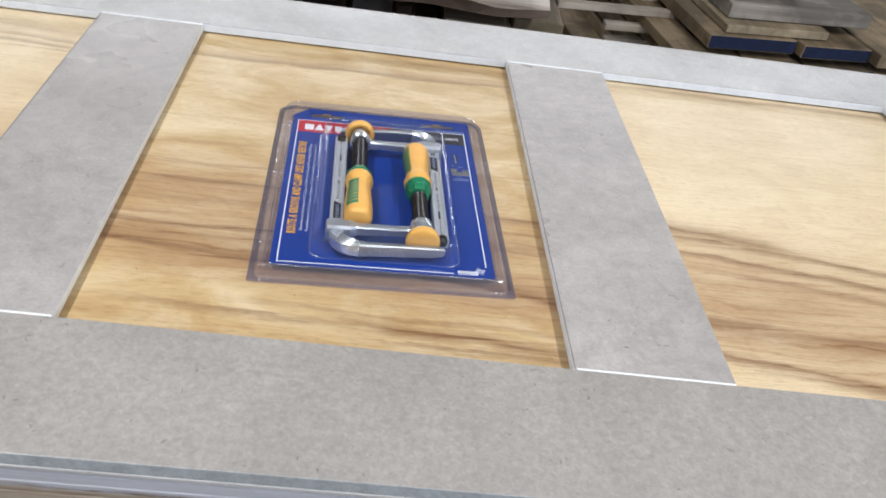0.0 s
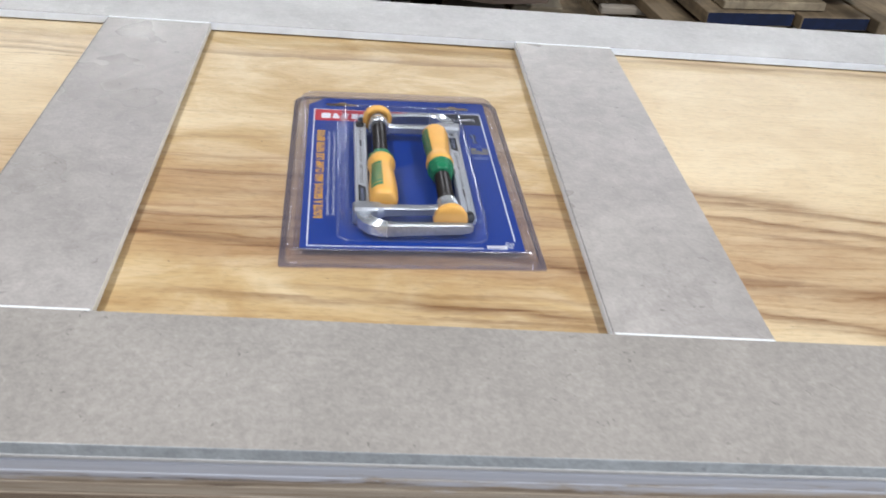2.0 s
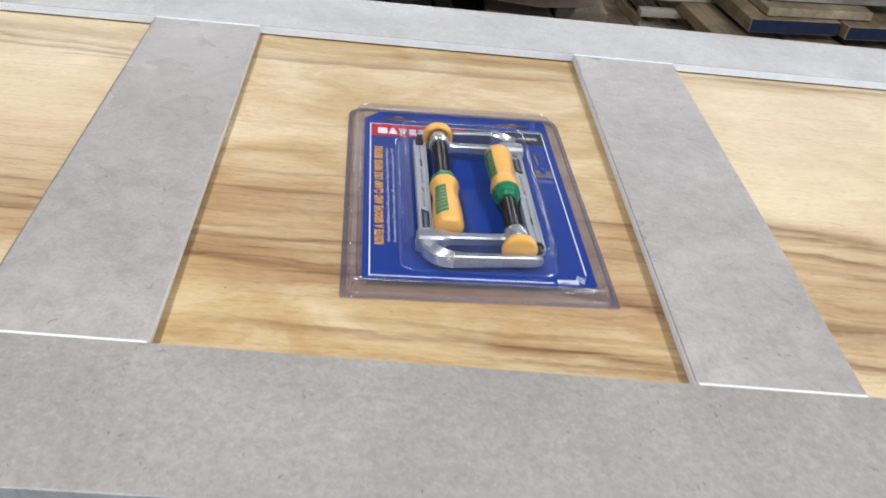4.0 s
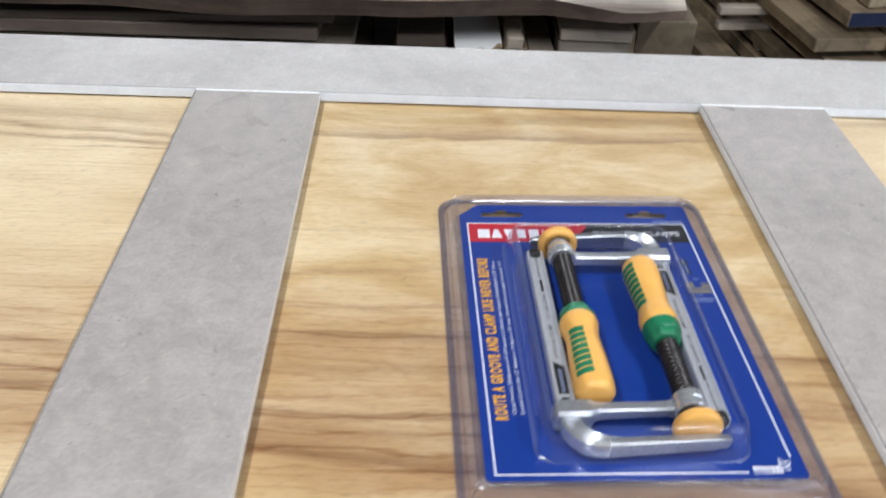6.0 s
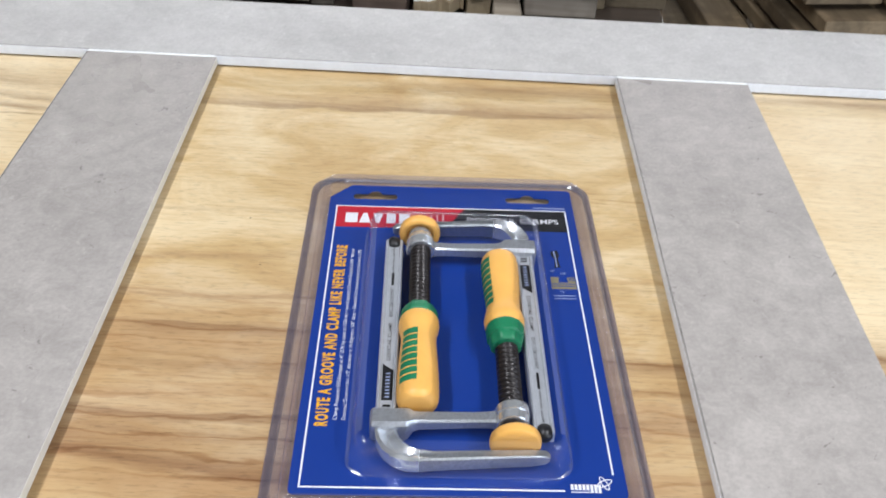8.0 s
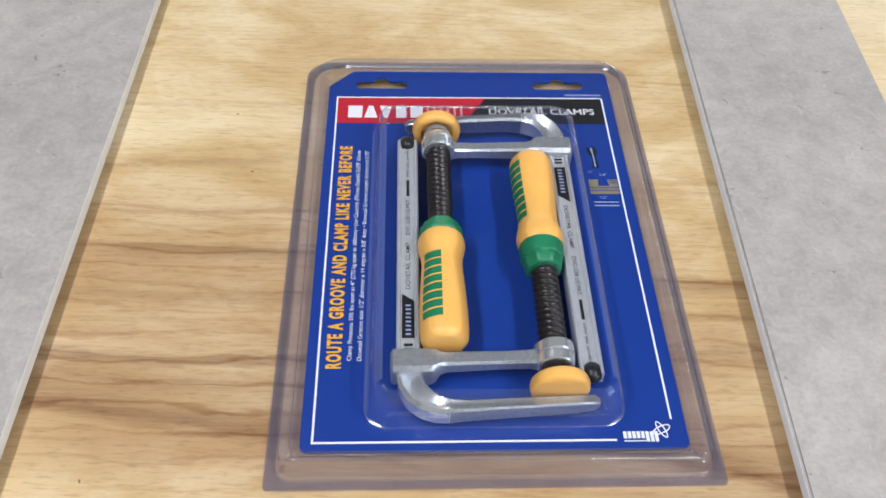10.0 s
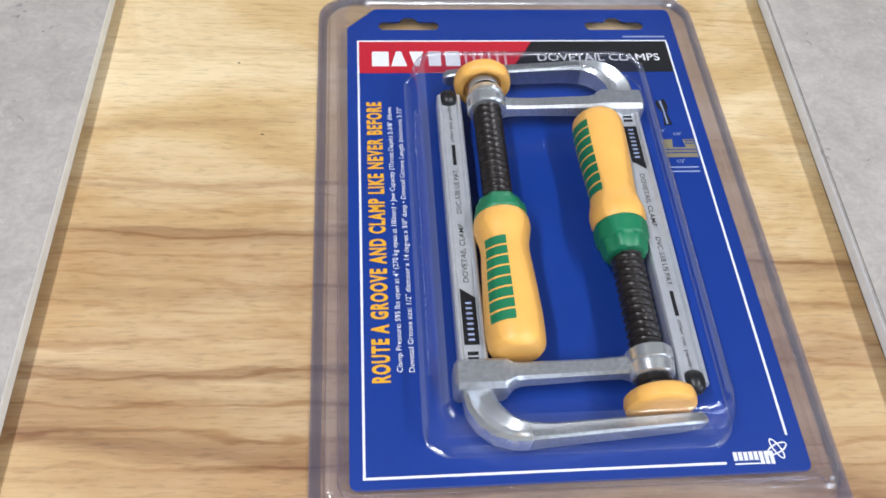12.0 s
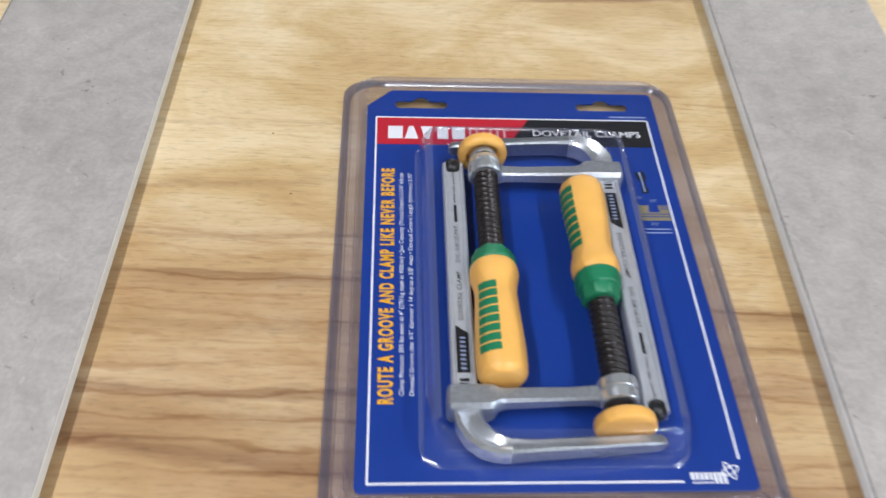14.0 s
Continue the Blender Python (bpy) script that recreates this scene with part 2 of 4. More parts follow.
def painted_edge():
    """Plywood edge: thin ply layers along the board with white primer wiped over them."""
    mat, nt, b = material("primed_ply_edge")
    layers = ramp(nt, noise_at(nt, coords(nt, (3.5, 3.5, 260)), 1.0, 6, 0.7, 0.9),
                  [(0.38, (0.08, 0.052, 0.036)), (0.46, (0.28, 0.22, 0.165)), (0.60, (0.45, 0.39, 0.315))])
    tc = nt.nodes.new("ShaderNodeTexCoord")
    sep = nt.nodes.new("ShaderNodeSeparateXYZ")
    nt.links.new(tc.outputs["Object"], sep.inputs[0])
    height = maths(nt, "MULTIPLY", maths(nt, "SUBTRACT", sep.outputs["Z"], 0.815), 22.0)
    wipe = maths(nt, "ADD", height, maths(nt, "SUBTRACT", noise_at(nt, coords(nt, (9, 9, 150)), 1.0, 6, 0.8, 1.6), 0.60))
    cover = ramp(nt, wipe, grey((0.30, 0.0), (0.42, 0.7), (0.85, 0.92)))
    nt.links.new(mix(nt, cover, layers, (0.50, 0.53, 0.61)), b.inputs["Base Color"])
    b.inputs["Roughness"].default_value = 0.5
    return mat


PLY = plywood_face()
PLY_EDGE = painted_edge()
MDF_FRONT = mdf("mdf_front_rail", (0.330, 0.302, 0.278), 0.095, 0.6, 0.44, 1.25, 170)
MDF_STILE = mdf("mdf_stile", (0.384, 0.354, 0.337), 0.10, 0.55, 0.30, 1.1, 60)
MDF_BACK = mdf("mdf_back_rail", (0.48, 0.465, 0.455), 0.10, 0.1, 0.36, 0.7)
# cut edges: paler cut fibre, with bluish daylight put into the colour
MDF_CUT_DAYLIT = mdf("mdf_cut_edge_daylit", (0.70, 0.735, 0.80), 0.04, 0.0, 0.45)
# stile side towards +x: warmer, its bright lit look put into the colour
STILE_CUT_LIT = mdf("stile_cut_edge_lit", (0.70, 0.69, 0.65), 0.05, 0.0, 0.45)
ARRIS = plain("dark_arris", (0.17, 0.16, 0.155), 0.5, vary=0.25, scale=90)
# raw front edge, greyed in its colour where less daylight reaches
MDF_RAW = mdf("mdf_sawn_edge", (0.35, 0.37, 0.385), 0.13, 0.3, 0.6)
SEAM = plain("seam_glare", (0.80, 0.81, 0.82), 0.3, vary=0.08, scale=120)
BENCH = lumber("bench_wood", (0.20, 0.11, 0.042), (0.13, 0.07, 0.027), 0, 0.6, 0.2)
SHELL = clear_plastic("clear_shell", (0.955, 0.955, 0.975), 0.07)
# bends: faint plastic haze raised, tinted lilac, in place of reflections and refraction
SHELL_EDGE = clear_plastic("clear_shell_bend", (0.84, 0.83, 0.885), 0.20, 0.05, 0.12, (0.70, 0.68, 0.86), 0.35)
# dome walls: pale haze stands in for lamp reflections
SHELL_DOME = clear_plastic("clear_shell_dome", (0.95, 0.95, 0.97), 0.06, 0.022, 0.05, (0.70, 0.78, 0.95))
# creases: milky bands painted as bright highlight lines
SHELL_GLINT = clear_plastic("clear_shell_glint", (0.94, 0.94, 0.965), 0.18, 0.06, 0.14, (0.72, 0.76, 0.92), 0.4)
# back and rim: lilac haze stands in for reflections too
SHELL_BACK = clear_plastic("clear_back_shell", (0.935, 0.925, 0.955), 0.12, 0.03, 0.06, (0.70, 0.68, 0.86))
SHELL_RIM = clear_plastic("clear_rim", (0.92, 0.91, 0.945), 0.10, 0.055, 0.16, (0.74, 0.72, 0.88), 0.5)
BLUE = plain("blue_card", (0.003, 0.036, 0.255), 0.4, vary=0.06, scale=30)
RED = plain("red_print", (0.52, 0.018, 0.035), 0.32, vary=0.04)
BLACK = plain("black_print", (0.012, 0.012, 0.014), 0.35, vary=0.1)
WHITE = plain("white_print", (0.80, 0.81, 0.84), 0.4, vary=0.02)
ORANGE = plain("orange_print", (0.80, 0.40, 0.025), 0.4, vary=0.03)
PALE_RED = plain("pale_red_print", (0.72, 0.40, 0.42), 0.4, vary=0.03)
PALE = plain("pale_blue_print", (0.30, 0.36, 0.55), 0.4, vary=0.05)
STEEL = plain("cast_aluminium", (0.54, 0.565, 0.59), 0.33, 0.74, vary=0.16, scale=600, relief=0.00008)
CAST = plain("cast_arm", (0.47, 0.495, 0.52), 0.38, 0.92, vary=0.14, scale=600, relief=0.00008)
CHROME = plain("polished_aluminium", (0.68, 0.705, 0.73), 0.24, 0.75, vary=0.06, scale=300, relief=0.00002)
BAR_STEEL = plain("bar_steel", (0.64, 0.665, 0.70), 0.32, 0.5, vary=0.06, scale=300)
YELLOW = plain("yellow_rubber", (0.78, 0.415, 0.10), 0.42, vary=0.05, scale=90, relief=0.0001)
GREEN = plain("green_rubber", (0.008, 0.17, 0.075), 0.42, vary=0.08, scale=90)
THREAD = plain("black_thread", (0.022, 0.018, 0.017), 0.30, 0.3, vary=0.3, scale=200)
RUBBER = plain("black_rubber", (0.012, 0.012, 0.013), 0.35, vary=0.2)
CONCRETE = plain("concrete_floor", (0.17, 0.16, 0.145), 0.8, vary=0.25, scale=6)
WALL = plain("wall_paint", (0.20, 0.196, 0.187), 0.8, vary=0.06, scale=4)
CEIL = plain("ceiling_paint", (0.17, 0.167, 0.163), 0.9, vary=0.05, scale=3)
SLAB_TOP = lumber("slab_face", (0.68, 0.635, 0.60), (0.51, 0.46, 0.42), 0, 0.7, 0.3)
BARK = lumber("slab_bark_edge", (0.235, 0.165, 0.13), (0.13, 0.088, 0.068), 0, 0.85, 0.4)
WANE = lumber("slab_wane", (0.58, 0.51, 0.45), (0.20, 0.15, 0.12), 0, 0.7, 0.3)
DARK_WOOD = lumber("dark_board", (0.18, 0.14, 0.115), (0.105, 0.08, 0.064), 0, 0.30, 0.25)
TAN = lumber("tan_board", (0.46, 0.36, 0.23), (0.28, 0.20, 0.125), 1, 0.7, 0.4)
OLIVE = lumber("weathered_board", (0.33, 0.24, 0.145), (0.16, 0.11, 0.063), 1, 0.75, 0.5)
GREY_WOOD = lumber("grey_plank", (0.34, 0.295, 0.25), (0.17, 0.135, 0.11), 0, 0.7, 0.5)
STICK = lumber("sticker_strip", (0.55, 0.47, 0.38), (0.34, 0.27, 0.20), 0, 0.7, 0.3)
END_BLUE = plain("blue_end_paint", (0.003, 0.009, 0.036), 0.9, vary=0.3, scale=40)
MELAMINE = plain("white_melamine", (0.88, 0.89, 0.90), 0.25, vary=0.03, scale=20)


# ---------------------------------------------------------------- builders
def thing(name, m, label, category, group="", kind=""):
    ob = new(name)
    ob.empty_display_size = 0.02
    ob.matrix_world = m
    return tagged(ob, label, category, group, kind)


def mesh_of(name, bm, *mats):
    bmesh.ops.recalc_face_normals(bm, faces=bm.faces)
    me = bpy.data.meshes.new(name)
    bm.to_mesh(me)
    bm.free()
    for mt in mats:
        me.materials.append(mt)
    return me


def part(name, bm, mats, parent=None, label="", smooth=False):
    mats = mats if isinstance(mats, (tuple, list)) else (mats,)
    me = mesh_of(name, bm, *mats)
    if smooth:
        for p in me.polygons:
            p.use_smooth = True
        me.set_sharp_from_angle(angle=radians(38))
    ob = new(name, me)
    if parent is not None:
        ob.parent = parent
    return tagged(ob, label)


def box(x0, x1, y0, y1, z0, z1, bevel=0.0, seg=1, bm=None):
    own = bmesh.new()
    bmesh.ops.create_cube(own, size=1)
    bmesh.ops.scale(own, vec=(x1 - x0, y1 - y0, z1 - z0), verts=own.verts)
    bmesh.ops.translate(own, vec=((x0 + x1) / 2, (y0 + y1) / 2, (z0 + z1) / 2), verts=own.verts)
    if bevel:
        bmesh.ops.bevel(own, geom=own.edges[:], offset=bevel, segments=seg, affect="EDGES", profile=0.5)
    if bm is None:
        return own
    me = bpy.data.meshes.new("joined")
    own.to_mesh(me)
    own.free()
    bm.from_mesh(me)
    bpy.data.meshes.remove(me)
    return bm


def prism(points, z0, z1, bevel=0.0):
    """An upright prism over a plan outline."""
    bm = bmesh.new()
    f = bm.faces.new([bm.verts.new((x, y, z0)) for x, y in points])
    up = bmesh.ops.extrude_face_region(bm, geom=[f])
    bmesh.ops.translate(bm, vec=(0, 0, z1 - z0), verts=[v for v in up["geom"] if isinstance(v, bmesh.types.BMVert)])
    if bevel:
        bmesh.ops.recalc_face_normals(bm, faces=bm.faces)
        bmesh.ops.bevel(bm, geom=[e for e in bm.edges], offset=bevel, segments=2, affect="EDGES", profile=0.5)
    return bm


def lathe(profile, x=0.0, z=0.0, n=32, squash=1.0):
    """Turned solid round an axis along y. profile: (y, radius)."""
    bm = bmesh.new()
    rings = []
    for y, r in profile:
        rings.append([bm.verts.new((x + r * math.cos(a), y, z + squash * r * math.sin(a))) for a in [2 * math.pi * i / n for i in range(n)]])
    for a, b in zip(rings, rings[1:]):
        for i in range(n):
            bm.faces.new((a[i], a[(i + 1) % n], b[(i + 1) % n], b[i]))
    bm.faces.new(rings[0])
    bm.faces.new(rings[-1])
    return bm


def sweep(stations, flute=()):
    """A bar through stations: plan place, plan direction, width across, bottom and top."""
    bm = bmesh.new()
    rings = []
    for (x, y), ang, w, z0, z1 in stations:
        nx, ny = -math.sin(radians(ang)), math.cos(radians(ang))
        c = min(w, z1 - z0) * 0.16
        h = w / 2
        sec = [(-h, z0 + c), (-h + c, z0), (h - c, z0), (h, z0 + c), (h, z1 - c), (h - c, z1), (-h + c, z1), (-h, z1 - c)]
        if flute:
            deep = flute[len(rings)]
            sec[6:6] = [(h * 0.5, z1 - 0.3 * deep), (0.0, z1 - deep), (-h * 0.5, z1 - 0.3 * deep)]
        rings.append([bm.verts.new((x + nx * o, y + ny * o, z)) for o, z in sec])
    for a, b in zip(rings, rings[1:]):
        n = len(a)
        for i in range(n):
            bm.faces.new((a[i], a[(i + 1) % n], b[(i + 1) % n], b[i]))
    bm.faces.new(rings[0])
    bm.faces.new(rings[-1])
    return bm


def lettering(name, words, mat, parent, m, width, height, label="", weight=0.0, spread=1.0):
    """Words in the built-in font, fitted into width x height, as a thin raised print."""
    cu = bpy.data.curves.new(name, "FONT")
    cu.body, cu.offset, cu.resolution_u, cu.space_character, cu.space_word = words, weight, 3, spread, 1 + 0.6 * (spread - 1)
    tmp = new(name, cu)
    me = bpy.data.meshes.new_from_object(tmp.evaluated_get(bpy.context.evaluated_depsgraph_get()))
    bpy.data.objects.remove(tmp)
    co = np.empty(len(me.vertices) * 3, np.float32)
    me.vertices.foreach_get("co", co)
    co = co.reshape(-1, 3)
    lo, hi = co.min(0), co.max(0)
    co[:, 0] = (co[:, 0] - lo[0]) * width / (hi[0] - lo[0])
    co[:, 1] = (co[:, 1] - lo[1]) * height / (hi[1] - lo[1])
    me.vertices.foreach_set("co", co.ravel())
    me.materials.clear()
    me.materials.append(mat)
    ob = new(name, me)
    ob.parent = parent
    ob.matrix_local = m
    return tagged(ob, label)


# ---------------------------------------------------------------- the shop
def room():
    x0, x1, y0, y1, h, t = -3.6, 4.2, -4.0, 4.6, 3.0, 0.12
    tagged(part("floor", box(x0 - t, x1 + t, y0 - t, y1 + t, -0.1, 0.0), CONCRETE), "grey concrete workshop floor", "floor", kind="structure")
    tagged(part("ceiling", box(x0 - t, x1 + t, y0 - t, y1 + t, h, h + t), CEIL), "plain pale workshop ceiling", "ceiling", kind="structure")
    for name, b in (("wall_north", (x0, x1, y1, y1 + t)), ("wall_south", (x0, x1, y0 - t, y0)), ("wall_west", (x0 - t, x0, y0 - t, y1 + t)), ("wall_east", (x1, x1 + t, y0 - t, y1 + t))):
        tagged(part(name, box(*b, 0.0, h), WALL), "plain painted workshop wall", "wall", kind="structure")


room()

Z0 = 0.85        # the plywood's face
TOP = Z0 + 0.0095  # the frame's face


def bench():
    t = thing("workbench", Matrix(), "brown wooden workbench under the frame and panel assembly", "workbench")
    part("bench_top", box(-0.75, 1.05, -0.66, 0.06, 0.765, 0.815, 0.003, 2), BENCH, t)
    part("apron", box(-0.68, 0.98, -0.62, -0.59, 0.655, 0.765, 0.002), BENCH, t)
    part("apron", box(-0.68, 0.98, -0.02, 0.01, 0.655, 0.765, 0.002), BENCH, t)
    for x in (-0.68, 0.90):
        for y in (-0.59, -0.10):
            part("leg", box(x, x + 0.08, y, y + 0.08, 0.0, 0.765, 0.003), BENCH, t)


bench()


def inner(x):
    """The front rail's edge towards the panels, a little out of square."""
    return -0.4594 - 0.0225 * x


def front(x):
    """The front edge of the whole assembly."""
    return -0.5608 - 0.0175 * x


def slanted(x0b, x1b, x0t, x1t, yb, yt, z0, z1, bevel):
    """A strip from the front rail (yb beyond its edge) up to yt."""
    return prism([(x0b, inner(x0b) + yb), (x1b, inner(x1b) + yb), (x1t, yt), (x0t, yt)], z0, z1, bevel)


def along_front(x0, x1, ya, yb, z0, z1, bevel=0.0):
    """A strip along the front, between two lines of the plan."""
    return prism([(x0, ya(x0)), (x1, ya(x1)), (x1, yb(x1)), (x0, yb(x0))], z0, z1, bevel)


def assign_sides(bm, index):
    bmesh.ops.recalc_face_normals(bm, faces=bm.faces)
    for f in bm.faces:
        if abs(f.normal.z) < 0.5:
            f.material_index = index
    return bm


GAP = 0.0016    # gap under the frame, for a dark shadow line


def panel_assembly():
    t = thing("cabinet_panel", Matrix(), "grey fibreboard face frame on a yellow plywood panel", "cabinet panel")
    bm = along_front(-0.516, 0.838, lambda x: front(x) + 0.0012, lambda x: 0.0965, 0.815, Z0, 0.001)
    part("plywood_sheet", assign_sides(bm, 1), (PLY, PLY_EDGE), t, "yellow pine plywood with brown grain streaks")
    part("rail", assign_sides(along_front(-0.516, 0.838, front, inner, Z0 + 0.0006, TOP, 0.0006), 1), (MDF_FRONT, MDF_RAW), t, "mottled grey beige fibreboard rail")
    back = part("rail", assign_sides(box(-0.516, 0.838, 0.0, 0.098, Z0 + GAP, TOP, 0.0006, 2), 1), (MDF_BACK, MDF_CUT_DAYLIT), t, "smooth pale grey fibreboard rail")
    part("arris", box(-0.512, 0.834, 0.0006, 0.0012, TOP - 0.0002, TOP + 0.0001), ARRIS, back, "thin dark line along the edge")
    part("primer_line", along_front(-0.515, 0.837, lambda x: front(x) - 0.0004, lambda x: front(x) + 0.002, 0.8488, 0.8512, 0.0004), MDF_BACK, t, "pale primer line along the edge")
    for low, high in ((0.8165, 0.8215), (0.8255, 0.8300), (0.8340, 0.8385), (0.8420, 0.8462)):
        part("ply_layer", along_front(-0.515, 0.837, lambda x: front(x) + 0.0007, lambda x: front(x) + 0.003, low, high, 0.0002), PLY_EDGE, t, "wood layer in the board's edge")
    # dark inset strips added so the gap under the frame reads as shadow
    part("glue_strip", box(-0.510, 0.832, 0.006, 0.092, Z0 + 0.0001, Z0 + GAP + 0.0002), BENCH, t, "dark spacer under the rail, deepening its shadow line")
    part("glue_strip", along_front(-0.510, 0.832, lambda x: front(x) + 0.006, lambda x: inner(x) - 0.005, Z0 + 0.0001, Z0 + 0.0008), BENCH, t, "dark spacer under the rail, deepening its shadow line")
    for b0, b1, t0, t1 in ((-0.514, -0.409, -0.516, -0.4135), (-0.0970, 0.0045, -0.1016, 0.0), (0.3135, 0.4175, 0.3125, 0.4165), (0.733, 0.835, 0.736, 0.838)):
        st = slanted(b0, b1, t0, t1, 0.0003, -0.0003, Z0 + 0.0026, TOP - 0.0004, 0.0009)
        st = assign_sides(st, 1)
        # sides towards +x take the tone painted as lit
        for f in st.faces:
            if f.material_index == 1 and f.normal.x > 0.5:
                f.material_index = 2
        stile = part("stile", st, (MDF_STILE, MDF_CUT_DAYLIT, STILE_CUT_LIT), t, "grey fibreboard stile")
        part("arris", slanted(b0 + 0.0009, b0 + 0.0015, t0 + 0.0009, t0 + 0.0015, 0.0015, -0.0015, TOP - 0.0006, TOP - 0.0003, 0), ARRIS, stile, "thin dark line along the edge")
        part("glue_strip", slanted(b0 + 0.006, b1 - 0.006, t0 + 0.006, t1 - 0.006, -0.0005, 0.0, Z0 + 0.0001, Z0 + 0.0028, 0), BENCH, t, "dark spacer under the stile, deepening its shadow line")
        # white strips stand in for joint edges that catch the light
        part("seam", box(t0 + 0.001, t1 - 0.001, -0.0018, 0.0005, TOP - 0.001, TOP + 0.0004, 0.0003), SEAM, t, "white line painted for glare along the joint")
        part("seam", along_front(b0 + 0.002, b1 - 0.001, lambda x: inner(x) - 0.0006, lambda x: inner(x) + 0.0011, TOP - 0.001, TOP + 0.0003, 0.0003), SEAM, t, "white line painted for glare along the joint")


panel_assembly()

# ---------------------------------------------------------------- the blister pack
PACK = pose(0.1911, -0.2759, Z0, 0, 0, 2.1)
CARD = 0.0060    # the card's face above the plywood
MM = 0.001


def outline(u0, u1, v0, v1, radii, n=7):
    """Rounded rectangle, in mm, from the upper left corner round clockwise. A radius with n 2 points is a cut corner."""
    pts = []
    for (cx, cy, a0), (r, cut) in zip(((u0, v1, 180), (u1, v1, 90), (u1, v0, 0), (u0, v0, -90)), radii):
        ox = cx + r if cx == u0 else cx - r
        oy = cy + r if cy == v0 else cy - r
        for i in range(n):
            f = i / (n - 1)
            if cut:
                a, b = radians(a0), radians(a0 - 90)
                pa, pb = (ox + r * math.cos(a), oy + r * math.sin(a)), (ox + r * math.cos(b), oy + r * math.sin(b))
                pts.append((pa[0] * (1 - f) + pb[0] * f, pa[1] * (1 - f) + pb[1] * f))
            else:
                a = radians(a0 - 90 * f)
                pts.append((ox + r * math.cos(a), oy + r * math.sin(a)))
    return pts


def loft(rings, cap):
    bm = bmesh.new()
    vs = [[bm.verts.new((u * MM, v * MM, z * MM)) for u, v in pts] for pts, z in rings]
    for a, b in zip(vs, vs[1:]):
        n = len(a)
        for i in range(n):
            bm.faces.new((a[i], a[(i + 1) % n], b[(i + 1) % n], b[i]))
    if cap:
        bm.faces.new(vs[-1])
    return bm


def flat_print(name, pts, mat, parent, z, label=""):
    return part(name, prism([(u * MM, v * MM) for u, v in pts], z * MM, (z + 0.06) * MM), mat, parent, label)


def rect(u0, u1, v0, v1):
    return [(u0, v0), (u1, v0), (u1, v1), (u0, v1)]


def printed_card(pack):
    """Blue card with two hang holes, made as a filled outline with openings."""
    cu = bpy.data.curves.new("card", "CURVE")
    cu.dimensions, cu.fill_mode, cu.extrude = "2D", "BOTH", 0.0003
    holes = []
    for c in (-48.5, 49.0):
        bumpy = [(c + 4.5 * math.cos(a), 115.0 + 4.0 * math.sin(a)) for a in [radians(d) for d in (10, 40, 70, 110, 140, 170)]]
        holes.append([(c - 12.5, 110.2), (c + 12.5, 110.2), (c + 14, 112), (c + 14, 114), (c + 12.5, 115.7)] + bumpy + [(c - 12.5, 115.7), (c - 14, 114), (c - 14, 112)])
    for pts in [outline(-77, 77.5, -106.5, 124.5, ((13, True), (3, False), (3, False), (3, False)))] + holes:
        sp = cu.splines.new("POLY")
        sp.points.add(len(pts) - 1)
        for p, (u, v) in zip(sp.points, pts):
            p.co = (u * MM, v * MM, 0, 1)
        sp.use_cyclic_u = True
    tmp = new("card", cu)
    me = bpy.data.meshes.new_from_object(tmp.evaluated_get(bpy.context.evaluated_depsgraph_get()))
    bpy.data.objects.remove(tmp)
    me.materials.clear()
    me.materials.append(BLUE)
    card = new("card", me)
    card.parent = pack
    card.location = (0, 0, CARD - 0.0003)
    return tagged(card, "glossy blue printed card with two hang holes")


